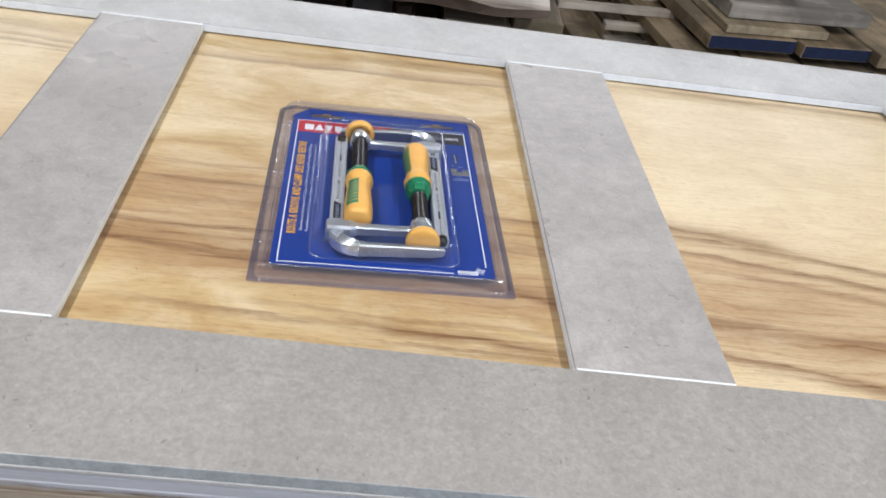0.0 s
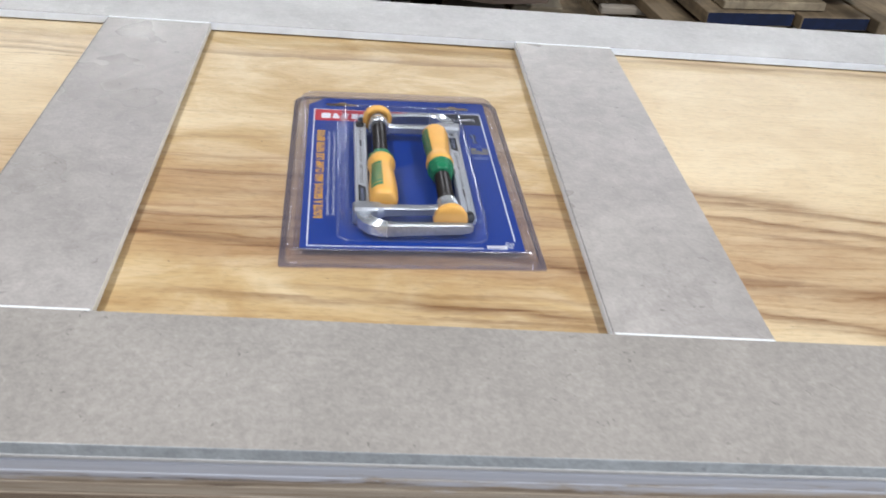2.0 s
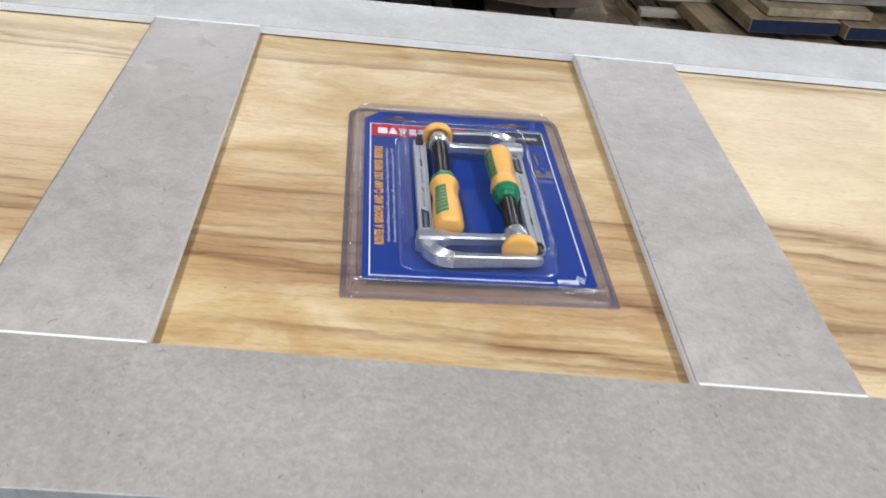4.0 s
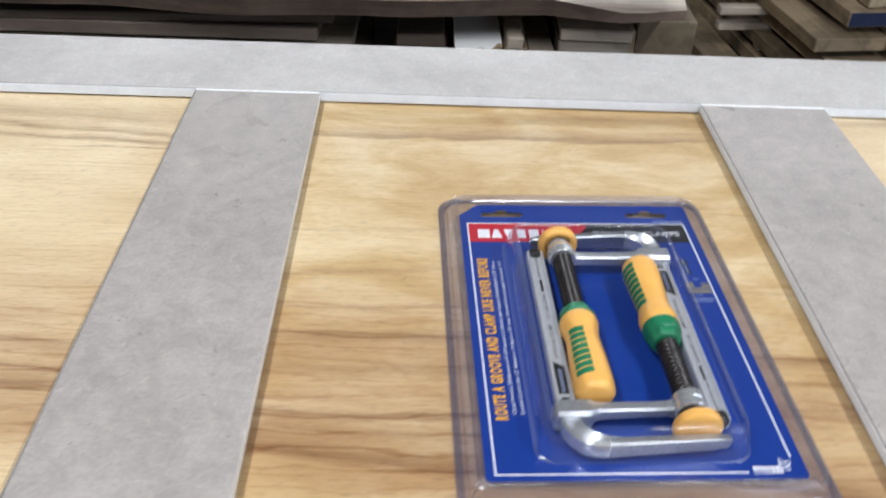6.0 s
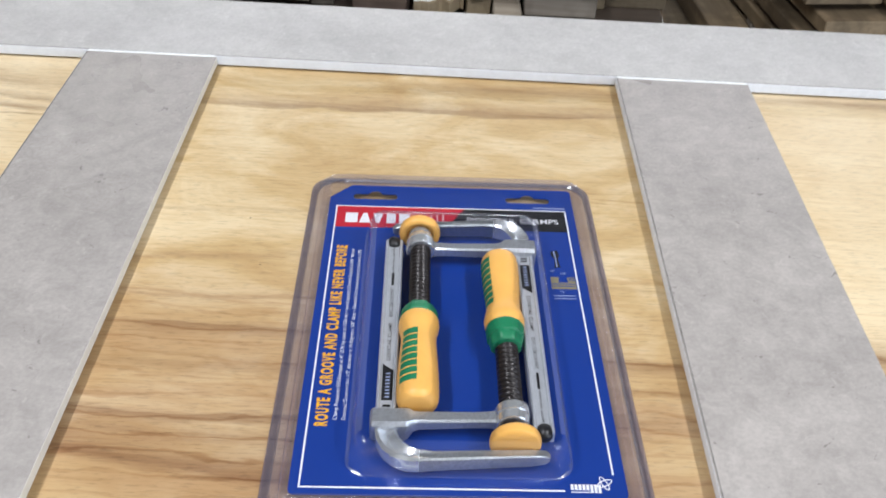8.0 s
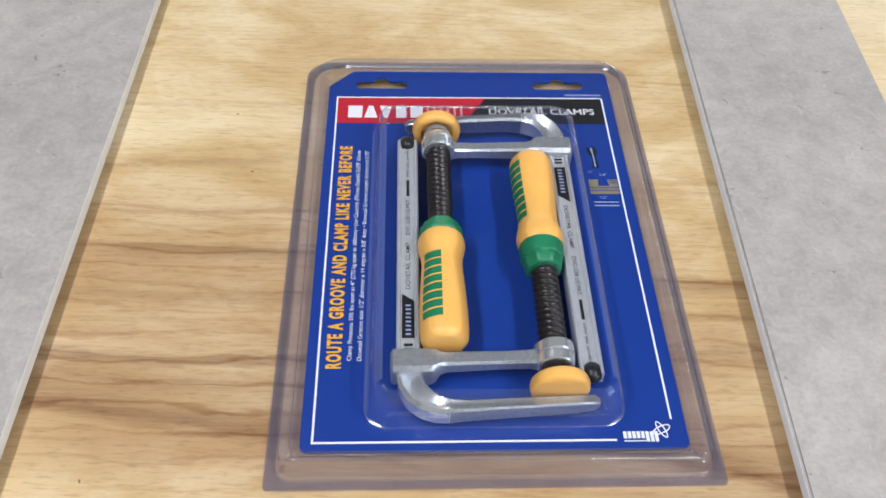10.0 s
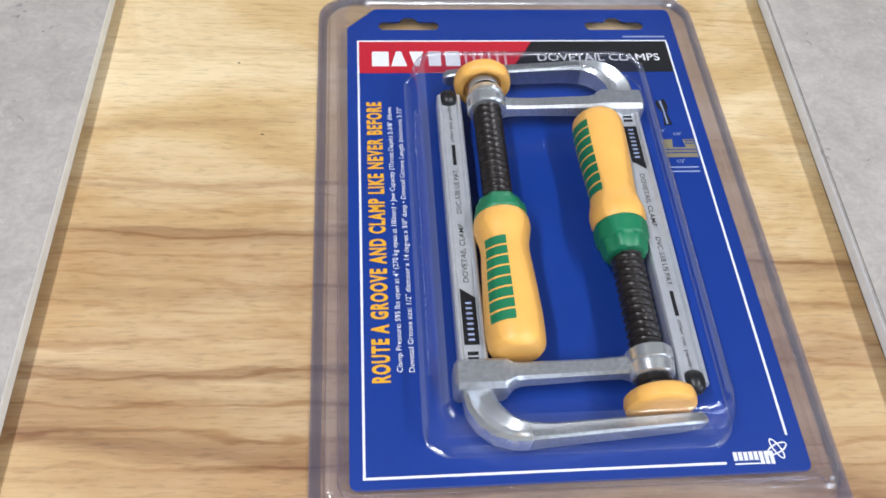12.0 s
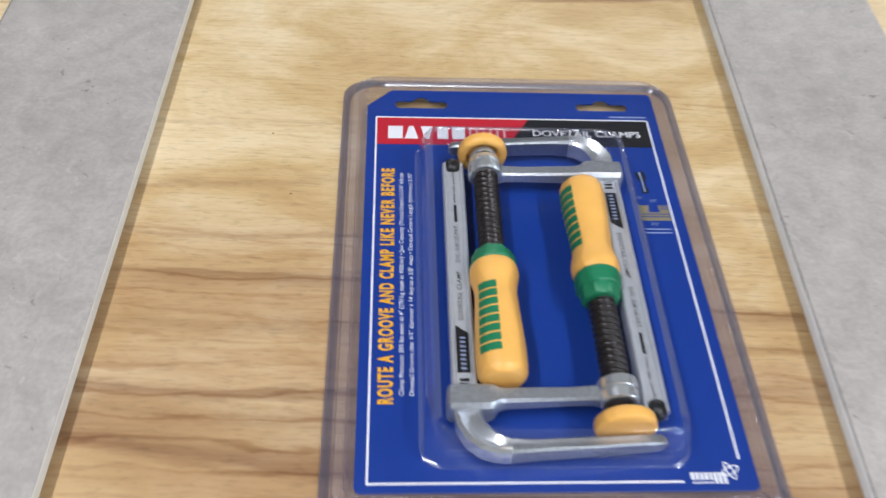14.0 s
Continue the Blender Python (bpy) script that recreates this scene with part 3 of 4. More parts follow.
def blister_pack():
    pack = thing("blister_pack", PACK, "clear plastic blister pack with blue printed card", "blister pack")
    card = printed_card(pack)
    z1, z2, z3 = 6.08, 6.16, 6.24
    c = Matrix.Translation((0, 0, -(CARD - 0.0003)))

    def on_card(ob):
        ob.parent = card
        ob.matrix_parent_inverse = c
        return ob

    # white keyline with a gap at the mark in the lower corner
    for b in (rect(-72.6, -71.7, -103, 103), rect(-71.7, 72.2, 102.1, 103), rect(71.5, 72.4, -93.5, 102.1), rect(-71.7, 48.5, -103, -102.1)):
        on_card(flat_print("keyline", b, WHITE, None, z1))
    on_card(flat_print("banner", [(-71.7, 82), (-4.5, 82), (8, 102.1), (-71.7, 102.1)], RED, None, z1, "red banner"))
    on_card(flat_print("banner", [(-4.5, 82), (71.5, 82), (71.5, 102.1), (8, 102.1)], BLACK, None, z1, "black banner"))
    # the mark in the banner: five heavy and three light plain strokes
    for i, (a, b, c0, d) in enumerate(((0.0, 7.6, 0.0, 7.6), (0.2, 7.4, 2.6, 5.0), (2.4, 4.6, 0.3, 6.7), (0.6, 6.2, 0.6, 6.2), (0.0, 6.6, 0.0, 6.6))):
        u = -66 + 8.3 * i
        on_card(flat_print("mark_bar", [(u + a, 86.2), (u + b, 86.2), (u + d, 95.6), (u + c0, 95.6)], WHITE, None, z2))
    for i in range(6):
        on_card(flat_print("mark_bar", rect(-24.0 + 3.6 * i, -22.9 + 3.6 * i, 86.2, 95.6), PALE_RED, None, z2))

    def words(name, s, mat, u, v, w, h, turn=0, weight=0.0, label="", spread=1.0):
        ob = lettering(name, s, mat, None, Matrix(), w * MM, h * MM, label, weight, spread)
        ob.parent = card
        ob.matrix_local = c @ pose(u * MM, v * MM, z3 * MM, 0, 0, turn)

    words("banner_words", "DOVETAIL CLAMPS", WHITE, 9.5, 89.2, 57, 4.6, 0, 0.008)
    words("slogan", "ROUTE A GROOVE AND CLAMP LIKE NEVER BEFORE", ORANGE, -62.4, -68.8, 133, 6.7, 90, 0.045, "orange slogan", 1.2)
    words("small_words", 'Clamp Pressure: 595 lbs open at 4" (270 kg open at 100mm) \u2022 Jaw Capacity (Throat Depth) 2-3/8" 60mm', WHITE, -57.6, -65.0, 126, 2.7, 90, 0.004)
    words("small_words", 'Dovetail Groove size: 1/2" diameter x 14 degree x 3/8" deep \u2022 Dovetail Groove Length (minimum) 3.75"', WHITE, -53.4, -65.0, 126, 2.7, 90, 0.004)
    words("dimension", '3/8"', PALE, 62.5, 43.2, 4.0, 1.8)
    words("dimension", '14\u00b0', PALE, 57.2, 45.2, 2.4, 1.8)
    words("dimension", '1/2"', PALE, 61.0, 27.8, 3.4, 1.8)
    # drawing of a router bit and of the grooved board
    on_card(flat_print("bit_picture", [(58.6, 63.5), (63.0, 64.8), (63.8, 60.0), (62.6, 56.5), (63.6, 49.5), (59.8, 49.0), (60.8, 56.5), (59.0, 59.5)], BLACK, None, z1, "black and grey router bit picture"))
    on_card(flat_print("bit_shine", [(60.2, 63.4), (61.3, 63.8), (61.6, 59.0), (61.9, 50.0), (61.1, 50.0), (61.0, 58.5)], PALE, None, z2))
    wood_print = plain("wood_print", (0.24, 0.21, 0.13), 0.4, vary=0.2)
    on_card(flat_print("groove_picture", [(56.5, 31.0), (71.0, 31.0), (71.0, 41.0), (66.0, 41.0), (66.6, 36.5), (60.9, 36.5), (61.5, 41.0), (56.5, 41.0)], wood_print, None, z1, "tan picture of grooved board"))
    for v in (33.2, 35.0, 38.4, 39.8):
        on_card(flat_print("groove_line", rect(66.8 if v > 36 else 56.7, 70.8, v, v + 0.5), BLUE, None, z2))
    for v in (25.2, 22.9):
        on_card(flat_print("unread_line", rect(57.2, 69.6, v, v + 0.7), PALE, None, z1))
    on_card(flat_print("unread_line", rect(52.0, 72.0, 104.8, 105.8), PALE, None, z1))
    # maker's mark: plain strokes and two rings
    for i in range(8):
        u = 51.4 + 1.8 * i
        on_card(flat_print("maker_bar", rect(u, u + 1.35, -101.9 if i < 5 else -103.4, -98.9), WHITE, None, z1))
    on_card(flat_print("maker_bar", rect(51.4, 60.2, -103.3, -102.8), WHITE, None, z1))
    for tilt, ru, rv in ((25, 4.2, 1.7), (-65, 4.0, 1.5)):
        bm = bmesh.new()
        rr = []
        for k in range(28):
            a = 2 * math.pi * k / 28
            row = []
            for g in (0.0, 0.55):
                x, y = (ru - g) * math.cos(a), (rv - g) * math.sin(a)
                ca, sa = math.cos(radians(tilt)), math.sin(radians(tilt))
                row.append(bm.verts.new(((67.2 + x * ca - y * sa) * MM, (-98.2 + x * sa + y * ca) * MM, (z1 + (0.05 if tilt > 0 else 0.1)) * MM)))
            rr.append(row)
        for k in range(28):
            a, b = rr[k], rr[(k + 1) % 28]
            bm.faces.new((a[0], b[0], b[1], a[1]))
        on_card(part("maker_ring", bm, WHITE, None))

    cut = (13, True), (6, False), (4, False), (4, False)

    def ring(grow, z, radii):
        return outline(-77.5 - grow, 78.0 + grow, -106.8 - grow, 125.2 + grow, radii), z

    rounded = ((13.5, False), (13, False), (6, False), (6, False))
    dome = ((9, False), (13, False), (9, False), (9, False))

    def dome_ring(g, z):
        k = tuple((max(2.5, r - g * 0.6), cc) for r, cc in dome)
        return outline(-51.5 + g, 53.0 - g, -96 + g, 80.5 - 1.4 * g, k), z

    flange = ((13.5, False), (13, False), (2.0, False), (2.0, False))
    front = [ring(12.8, 1.2, flange), ring(8.6, 1.3, rounded), ring(8.1, 2.4, rounded), ring(7.3, 8.0, rounded), ring(6.8, 9.2, rounded), ring(6.0, 9.9, rounded),
             ring(5.0, 9.8, rounded), ring(4.3, 9.1, cut), ring(3.6, 9.2, cut), ring(2.9, 9.0, cut), ring(1.8, 7.4, cut), ring(1.1, 6.8, cut), ring(0.2, 6.5, cut), ring(-0.6, 6.5, cut),
             dome_ring(-2.4, 6.5), dome_ring(-1.0, 6.55), dome_ring(0.0, 7.2), dome_ring(0.6, 10), dome_ring(1.3, 14), dome_ring(2.1, 18.5), dome_ring(3.0, 22.5), dome_ring(4.0, 25.0), dome_ring(5.4, 26.0), dome_ring(7.0, 26.3), dome_ring(9.0, 26.3)]
    bm = loft(front, True)
    bmesh.ops.recalc_face_normals(bm, faces=bm.faces)
    # index 3 lays the painted highlight lines along the creases
    for f in bm.faces:
        p = f.calc_center_median()
        if not (-0.077 < p.x < 0.0775 and -0.1065 < p.y < 0.1245):
            f.material_index = 0 if p.z < 0.0013 else 3 if p.z > 0.0093 or p.z < 0.0019 else 1
        elif (0.0248 < p.z < 0.0262 and p.y > -0.086) or (0.00655 < p.z < 0.0071 and abs(f.normal.z) < 0.97):
            f.material_index = 3
        elif abs(f.normal.z) < 0.97:
            f.material_index = 2
    # the plastic has drawn into small pleats at the dome's lower corners
    rng = random.Random(17)
    for v in bm.verts:
        if 0.007 < v.co.z < 0.024 and v.co.y < -0.080 and (v.co.x < -0.036 or v.co.x > 0.039):
            v.co.x += rng.uniform(-0.0011, 0.0011)
            v.co.y += rng.uniform(-0.0011, 0.0011)
    part("front_shell", bm, (SHELL, SHELL_EDGE, SHELL_DOME, SHELL_GLINT), pack, "clear formed plastic front", smooth=True)
    back = [ring(12.8, 0.9, flange), ring(8.2, 0.8, rounded), ring(7.4, 0.5, rounded), ring(3.0, 0.4, cut), ring(1.2, 3.6, cut), ring(-1.0, 5.2, cut)]
    part("back_shell", loft(back, False), SHELL_BACK, pack, "clear plastic back", smooth=True)
    part("rim", loft([ring(9.0, 0.1, rounded), ring(13.0, 0.1, flange), ring(13.1, 0.7, flange), ring(13.0, 1.35, flange), ring(8.7, 1.4, rounded)], False), SHELL_RIM, pack, "clear welded plastic rim")
    return pack


blister_pack()


# ---------------------------------------------------------------- the two clamps in the pack
def thread(y0, y1, x, z, r, depth, pitch, n=28):
    """Screw thread about an axis along y."""
    bm = bmesh.new()
    rows = int((y1 - y0) / pitch * 6)
    rings = []
    for j in range(rows + 1):
        y = y0 + (y1 - y0) * j / rows
        ring = []
        for i in range(n):
            a = 2 * math.pi * i / n
            ph = ((y - y0) / pitch - i / n) % 1.0
            rr = r - depth * abs(2 * ph - 1) ** 1.4
            ring.append(bm.verts.new(((x + rr * math.cos(a)) * MM, y * MM, (z + rr * math.sin(a)) * MM)))
        rings.append(ring)
    for a, b in zip(rings, rings[1:]):
        for i in range(n):
            bm.faces.new((a[i], a[(i + 1) % n], b[(i + 1) % n], b[i]))
    return bm


def mm(bm):
    bmesh.ops.scale(bm, vec=(MM, MM, MM), verts=bm.verts)
    return bm


def clamp(m, turn0, turn1, slip, draw=0.0, short=0.0, collar=1.0):
    AX, AZ = 22.4, 12.6   # the screw's axis beside the middle, above the card
    c = thing("bar_clamp", m, "steel bar clamp with yellow and green handle inside blister pack", "clamp", "clamps in the pack")
    # bar: grooved flat bar with a raised lip along both edges
    sec = [(-5, 3.5), (5, 3.5), (5, 9.9), (4.4, 10.9), (3.5, 10.9), (2.9, 9.6), (-2.9, 9.6), (-3.5, 10.9), (-4.4, 10.9), (-5, 9.9)]
    bm = bmesh.new()
    ends = [[bm.verts.new(((-37.4 + u) * MM, y * MM, z * MM)) for u, z in sec] for y in (-68.0, 68.0)]
    for i in range(len(sec)):
        bm.faces.new((ends[0][i], ends[0][(i + 1) % len(sec)], ends[1][(i + 1) % len(sec)], ends[1][i]))
    bm.faces.new(ends[0])
    bm.faces.new(ends[1])
    bar = part("bar", bm, BAR_STEEL, c, "grooved steel bar with black print")
    # print along the bar
    part("print_block", mm(prism([(-40.0, -50), (-34.7, -50), (-34.7, -31), (-40.0, -27)], 9.62, 9.70)), BLACK, bar)
    for k in range(8):
        part("mark_stroke", mm(box(-38.4, -36.2, -48.4 + 2.1 * k, -47.6 + 2.1 * k, 9.72, 9.76)), PALE, bar)
    for k in range(6):
        part("mark_stroke", mm(box(-39.2, -35.4, -64.5 + 2.1 * k, -63.1 + 2.1 * k, 9.62, 9.68)), BLACK, bar)
    for s, y, w in (("DOVETAIL CLAMP", -24.5, 26.0), ("DVC-538 US PAT.", 6.5, 22.0), ("other pat. pending", 42.5, 21.0)):
        lettering("bar_words", s, RUBBER, bar, pose(-36.4 * MM, y * MM, 9.66 * MM, 0, 0, 90), w * MM, 2.0 * MM, "", 0.004)
    part("unread_line", mm(box(-38.0, -36.6, 30.5, 41.0, 9.62, 9.68)), BLACK, bar)
    # elbow and fixed arm
    st = [((-37.2, -60), -90, 10.0, 3.0, 11.0), ((-37.0, -68), -90, 10.2, 3.0, 12.0), ((-36.0, -73.2), -76, 10.6, 3.0, 13.0), ((-33.6, -77.4), -58, 10.6, 3.0, 13.6), ((-30.2, -80.6), -36, 9.6, 3.0, 13.8),
          ((-26.0, -82.6), -16, 8.0, 3.0, 13.8), ((-21, -83.4), -2, 6.4, 3.2, 13.6), ((-14, -83.4), 3, 5.2, 3.6, 13.2), ((10, -82.0), 4, 4.8, 4.0, 12.8), ((30, -80.8), 4, 4.4, 4.2, 12.3), ((37, -80.3), 4, 4.0, 5.0, 11.6), ((38.8, -80.2), 4, 2.4, 6.5, 10.0)]
    bm = sweep(st, (1.2, 1.8, 2.4, 2.6, 2.4, 1.8, 0.6, 0.2, 0.1, 0.1, 0.1, 0.0))
    for f in bm.faces:
        if f.calc_center_median().x > -18:
            f.material_index = 1
    part("fixed_arm", mm(bm), (CHROME, CAST), c, "cast silver elbow and arm", smooth=True)
    # sliding arm with its head on the bar and the threaded boss at the far end
    head = [((-44.6, -62.6), 0, 9.0, 1.5, 13.0), ((-43.4, -62.6), 0, 11.0, 1.0, 14.5), ((-28.2, -62.6), 0, 11.2, 1.0, 14.8), ((-26.4, -62.4), 0, 10.6, 2.0, 14.6), ((-24.2, -62.0), 0, 7.2, 5.0, 13.8), ((-21.5, -61.8), 0, 6.6, 6.0, 13.4), ((4, -61.2), 0, 6.2, 7.0, 13.2), ((13, -61.0), 0, 6.6, 7.0, 13.6), ((17, -61.0), 0, 8.0, 6.0, 15.0)]
    slide = part("sliding_arm", mm(sweep(head)), STEEL, c, "cast silver sliding arm", smooth=True)
    part("boss", mm(lathe([(-66.5, 7.0), (-66.0, 7.6), (-62.5, 8.0), (-62.2, 7.6), (-61.6, 7.6), (-61.2, 8.2), (-57.0, 8.2), (-56.3, 7.4)], AX, AZ)), CHROME, slide, smooth=True)
    # screw, swivel and pad
    part("screw", thread(-59.0, -5.0, AX, AZ, 6.0, 1.5, 3.1), THREAD, c, "black threaded rod", smooth=True)
    part("screw_tip", mm(lathe([(-71.0, 5.0), (-69.2, 5.2), (-68.8, 6.0), (-66.4, 6.0)], AX, AZ)), THREAD, c, smooth=True)
    part("swivel", mm(lathe([(p + draw, r) for p, r in ((-73.2, 6.4), (-71.2, 6.4), (-70.6, 5.6), (-70.2, 5.0))], AX + 0.3, AZ)), STEEL, c, smooth=True)
    pad = [(-78.0, 9.5), (-77.8, 11.0), (-77.2, 11.8), (-75.0, 12.1), (-73.0, 11.7), (-72.3, 10.9), (-72.1, 9.4), (-72.6, 8.2), (-74.6, 7.6)]
    part("pad", mm(lathe([(p + draw, r) for p, r in pad], AX + 0.5, AZ, 40)), YELLOW, c, "round yellow clamping pad", smooth=True)
    # lobed green collar
    bm = bmesh.new()
    rings = []
    for y, r, lobe in ((-14.2, 5.8, 0.0), (-14.0, 7.4, 0.2), (-13.2, 8.3, 0.6), (-9.6, 8.9, 0.9), (-8.6, 9.0, 0.6), (-8.2, 8.7, 0.1), (-7.6, 9.9, 0.7), (-2.6, 10.3, 0.5), (-1.6, 10.2, 0.1), (-0.6, 9.7, 0.0)):
        rings.append([bm.verts.new(((AX + (r - lobe * (0.5 + 0.5 * math.cos(8 * a))) * math.cos(a)) * MM, (y * collar + slip) * MM, (AZ + (r - lobe * (0.5 + 0.5 * math.cos(8 * a))) * math.sin(a)) * MM)) for a in [2 * math.pi * i / 48 for i in range(48)]])
    for a, b in zip(rings, rings[1:]):
        for i in range(48):
            bm.faces.new((a[i], a[(i + 1) % 48], b[(i + 1) % 48], b[i]))
    bm.faces.new(rings[0])
    bm.faces.new(rings[-1])
    part("collar", bm, GREEN, c, "green lobed collar", smooth=True)
    # handle
    prof = [(-0.7, 9.2), (-0.3, 9.9), (1.5, 10.5), (4.5, 10.7), (7.5, 10.2), (11.0, 9.3), (15, 9.0), (22, 9.4), (32, 10.0), (42, 10.4), (49, 10.4), (53.2, 10.1), (54.4, 9.7), (56.2, 8.3), (56.8, 7.2), (56.9, 3.0)]
    prof = [(y - short * max(0.0, (y - 30) / 26.8), r) for y, r in prof]
    handle = part("handle", mm(lathe([(y + slip, r) for y, r in prof], AX, AZ, 44, 0.97)), YELLOW, c, "smooth yellow rubber grip", smooth=True)
    # raised green mark along the grip: plain strokes bent round it
    for k in range(8):
        y0 = 12.6 + 4.5 * k
        bm = bmesh.new()
        grid = []
        for yy in [y0 + 0.92 * q for q in range(5)]:
            r = np.interp(yy, [p[0] for p in prof], [p[1] for p in prof]) + 0.14
            grid.append([bm.verts.new(((AX + r * math.cos(radians(a))) * MM, (yy + slip) * MM, (AZ + 0.97 * r * math.sin(radians(a))) * MM)) for a in [turn0 + (turn1 - turn0) * q / 4 for q in range(5)]])
        for ga, gb in zip(grid, grid[1:]):
            for i in range(4):
                bm.faces.new((ga[i], ga[i + 1], gb[i + 1], gb[i]))
        part("grip_mark", bm, GREEN, handle, smooth=True)
    # rubber stop at the bar's end
    part("stop", mm(lathe([(62.6, 1.0), (63.0, 2.6), (64.4, 3.7), (67.0, 4.1), (69.4, 3.6), (70.6, 2.4), (71.0, 1.0)], -37.6, 8.6, 24)), RUBBER, c, "black rubber end stop", smooth=True)
    return c


CLAMP = pose(0.0030, -0.0102, CARD + 0.0002)
clamp(PACK @ CLAMP, 128, 186, -3.2, 0.0, 1.8)
clamp(PACK @ CLAMP @ pose(0, 0, 0, 0, 0, 180), 32, 86, -0.6, 2.3, 0.0, 0.6)


# ---------------------------------------------------------------- lumber behind the bench
def rough_board(name, x0, x1, y0, y1, z0, z1, mat, label, category="board", turn=0.0, group="", end=None, seed=1, cuts=10, side=None):
    """A sawn board with slightly uneven edges, turned about its near corner; end: paint on its near end."""
    rng = random.Random(seed)
    bm = box(0, x1 - x0, 0, y1 - y0, 0, z1 - z0)
    along = max(range(2), key=lambda i: (x1 - x0, y1 - y0)[i])
    for k in range(1, cuts):
        p = (x1 - x0, y1 - y0)[along] * k / cuts
        bmesh.ops.bisect_plane(bm, geom=bm.verts[:] + bm.edges[:] + bm.faces[:], plane_co=(p, p, 0), plane_no=(1, 0, 0) if along == 0 else (0, 1, 0))
    for v in bm.verts:
        j = 0.0018
        v.co.x += rng.uniform(-j, j) if along == 1 else 0
        v.co.y += rng.uniform(-j, j) if along == 0 else 0
        v.co.z += rng.uniform(-0.4, 0.4) * j if v.co.z > 0.001 else 0
    bmesh.ops.recalc_face_normals(bm, faces=bm.faces)
    sharp = [e for e in bm.edges if len(e.link_faces) == 2 and e.calc_face_angle() > 0.9]
    bmesh.ops.bevel(bm, geom=sharp, offset=0.002, segments=1, affect="EDGES")
    mats = [mat]
    if end is not None:
        mats.append(end)
        for f in bm.faces:
            if f.normal.y < -0.8:
                f.material_index = 1
    if side is not None:
        for f in bm.faces:
            if abs(f.normal.x) > 0.8:
                f.material_index = 1
    ob = part(name, bm, mats)
    ob.matrix_world = pose(x0, y0, z0, 0, 0, turn)
    return tagged(ob, label, category, group)


def live_edge_slab():
    """Thick slab with a dark bark edge, and pale wane where the bark is gone."""
    t = thing("live_edge_slab", pose(0.462, 0.584, 0.709, 0, 0, 7.5), "thick grey wood slab with dark bark edge", "wood slab")
    bm = bmesh.new()
    rng = random.Random(4)
    n = 60
    top_f, low_f, top_b, low_b = [], [], [], []
    for i in range(n + 1):
        x = -2.0 * (1 - i / n)
        wv = 0.006 * math.sin(x * 9) + 0.004 * math.sin(x * 23 + 1) + rng.uniform(-0.0012, 0.0012)
        wane = min(1.0, max(0.0, (x + 0.19) / 0.10))
        bow = max(0.0, -x - 0.45)
        wv += 0.45 * min(bow, 0.4) ** 2 + 0.10 * max(0.0, bow - 0.4)
        yt = wv + 0.002
        top_f.append(bm.verts.new((x, yt + 0.020 * wane * 0.3, 0.032)))
        low_f.append(bm.verts.new((x, wv - 0.016 * wane, 0.032 - 0.015 * wane - 0.002)))
        low_b.append(bm.verts.new((x, wv + 0.018 - 0.032 * wane, 0.0)))
        xb, yb = x + 0.125 * i / n, 0.62 + 0.02 * math.sin(x * 4)
        top_b.append((bm.verts.new((xb, yb, 0.032)), bm.verts.new((xb, yb, 0.0))))
    for i in range(n):
        x = -2.0 * (1 - (i + 0.5) / n)
        bm.faces.new((top_f[i], top_f[i + 1], top_b[i + 1][0], top_b[i][0])).material_index = 0
        bm.faces.new((low_f[i], low_f[i + 1], top_f[i + 1], top_f[i])).material_index = 2 if x > -0.2 else 1
        bm.faces.new((low_b[i], low_b[i + 1], low_f[i + 1], low_f[i])).material_index = 1
        bm.faces.new((top_b[i][0], top_b[i + 1][0], top_b[i + 1][1], top_b[i][1])).material_index = 1
        bm.faces.new((top_b[i][1], top_b[i + 1][1], low_b[i + 1], low_b[i])).material_index = 1
    for i in (0, n):
        bm.faces.new((top_f[i], low_f[i], low_b[i], top_b[i][1], top_b[i][0])).material_index = 2
    part("slab_body", bm, (SLAB_TOP, BARK, WANE), t)
    for x, y, long, lean in ((-0.19, 0.008, 0.15, -0.05), (-0.15, 0.001, 0.12, -0.02), (-0.10, 0.018, 0.09, -0.03), (-0.13, 0.028, 0.11, 0.01)):
        part("crack", prism([(x, y), (x + 0.4 * long, y + 0.4 * lean * long - 0.0016), (x + long, y + lean * long), (x + 0.5 * long, y + 0.5 * lean * long + 0.0014)], 0.0314, 0.0325), BARK, t, "dark drying crack")


live_edge_slab()

# the low stand and stock under the slab
stand = thing("lumber_stand", Matrix(), "low dark timber stand holding boards", "lumber rack")
for x in (-1.3, -0.45, 0.36):
    for y in (0.85, 1.12):
        part("post", box(x, x + 0.07, y, y + 0.07, 0.0, 0.54, 0.003), DARK_WOOD, stand)
    part("bearer", box(x, x + 0.07, 0.58, 1.22, 0.54, 0.60, 0.003), DARK_WOOD, stand)
part("shelf", box(-1.45, 0.505, 0.60, 1.22, 0.60, 0.615, 0.002), DARK_WOOD, stand)

rough_board("plywood_offcut", -1.30, -0.027, 0.612, 1.05, 0.628, 0.643, STICK, "pale plywood sheet under dark boards", "board", -0.8, seed=2)
rough_board("spacer_board", -1.20, -0.10, 0.64, 0.95, 0.615, 0.628, DARK_WOOD, "dark spacer board on the stand", "board", 1.0, seed=3)
rough_board("dark_board", -1.50, -0.092, 0.625, 0.80, 0.643, 0.655, DARK_WOOD, "thin dark brown planed board", "board", 0, "dark boards under the slab", seed=5)
rough_board("dark_board", -1.50, -0.076, 0.577, 0.80, 0.655, 0.676, DARK_WOOD, "dark brown planed board with bevelled edges", "board", 0, "dark boards under the slab", seed=6)
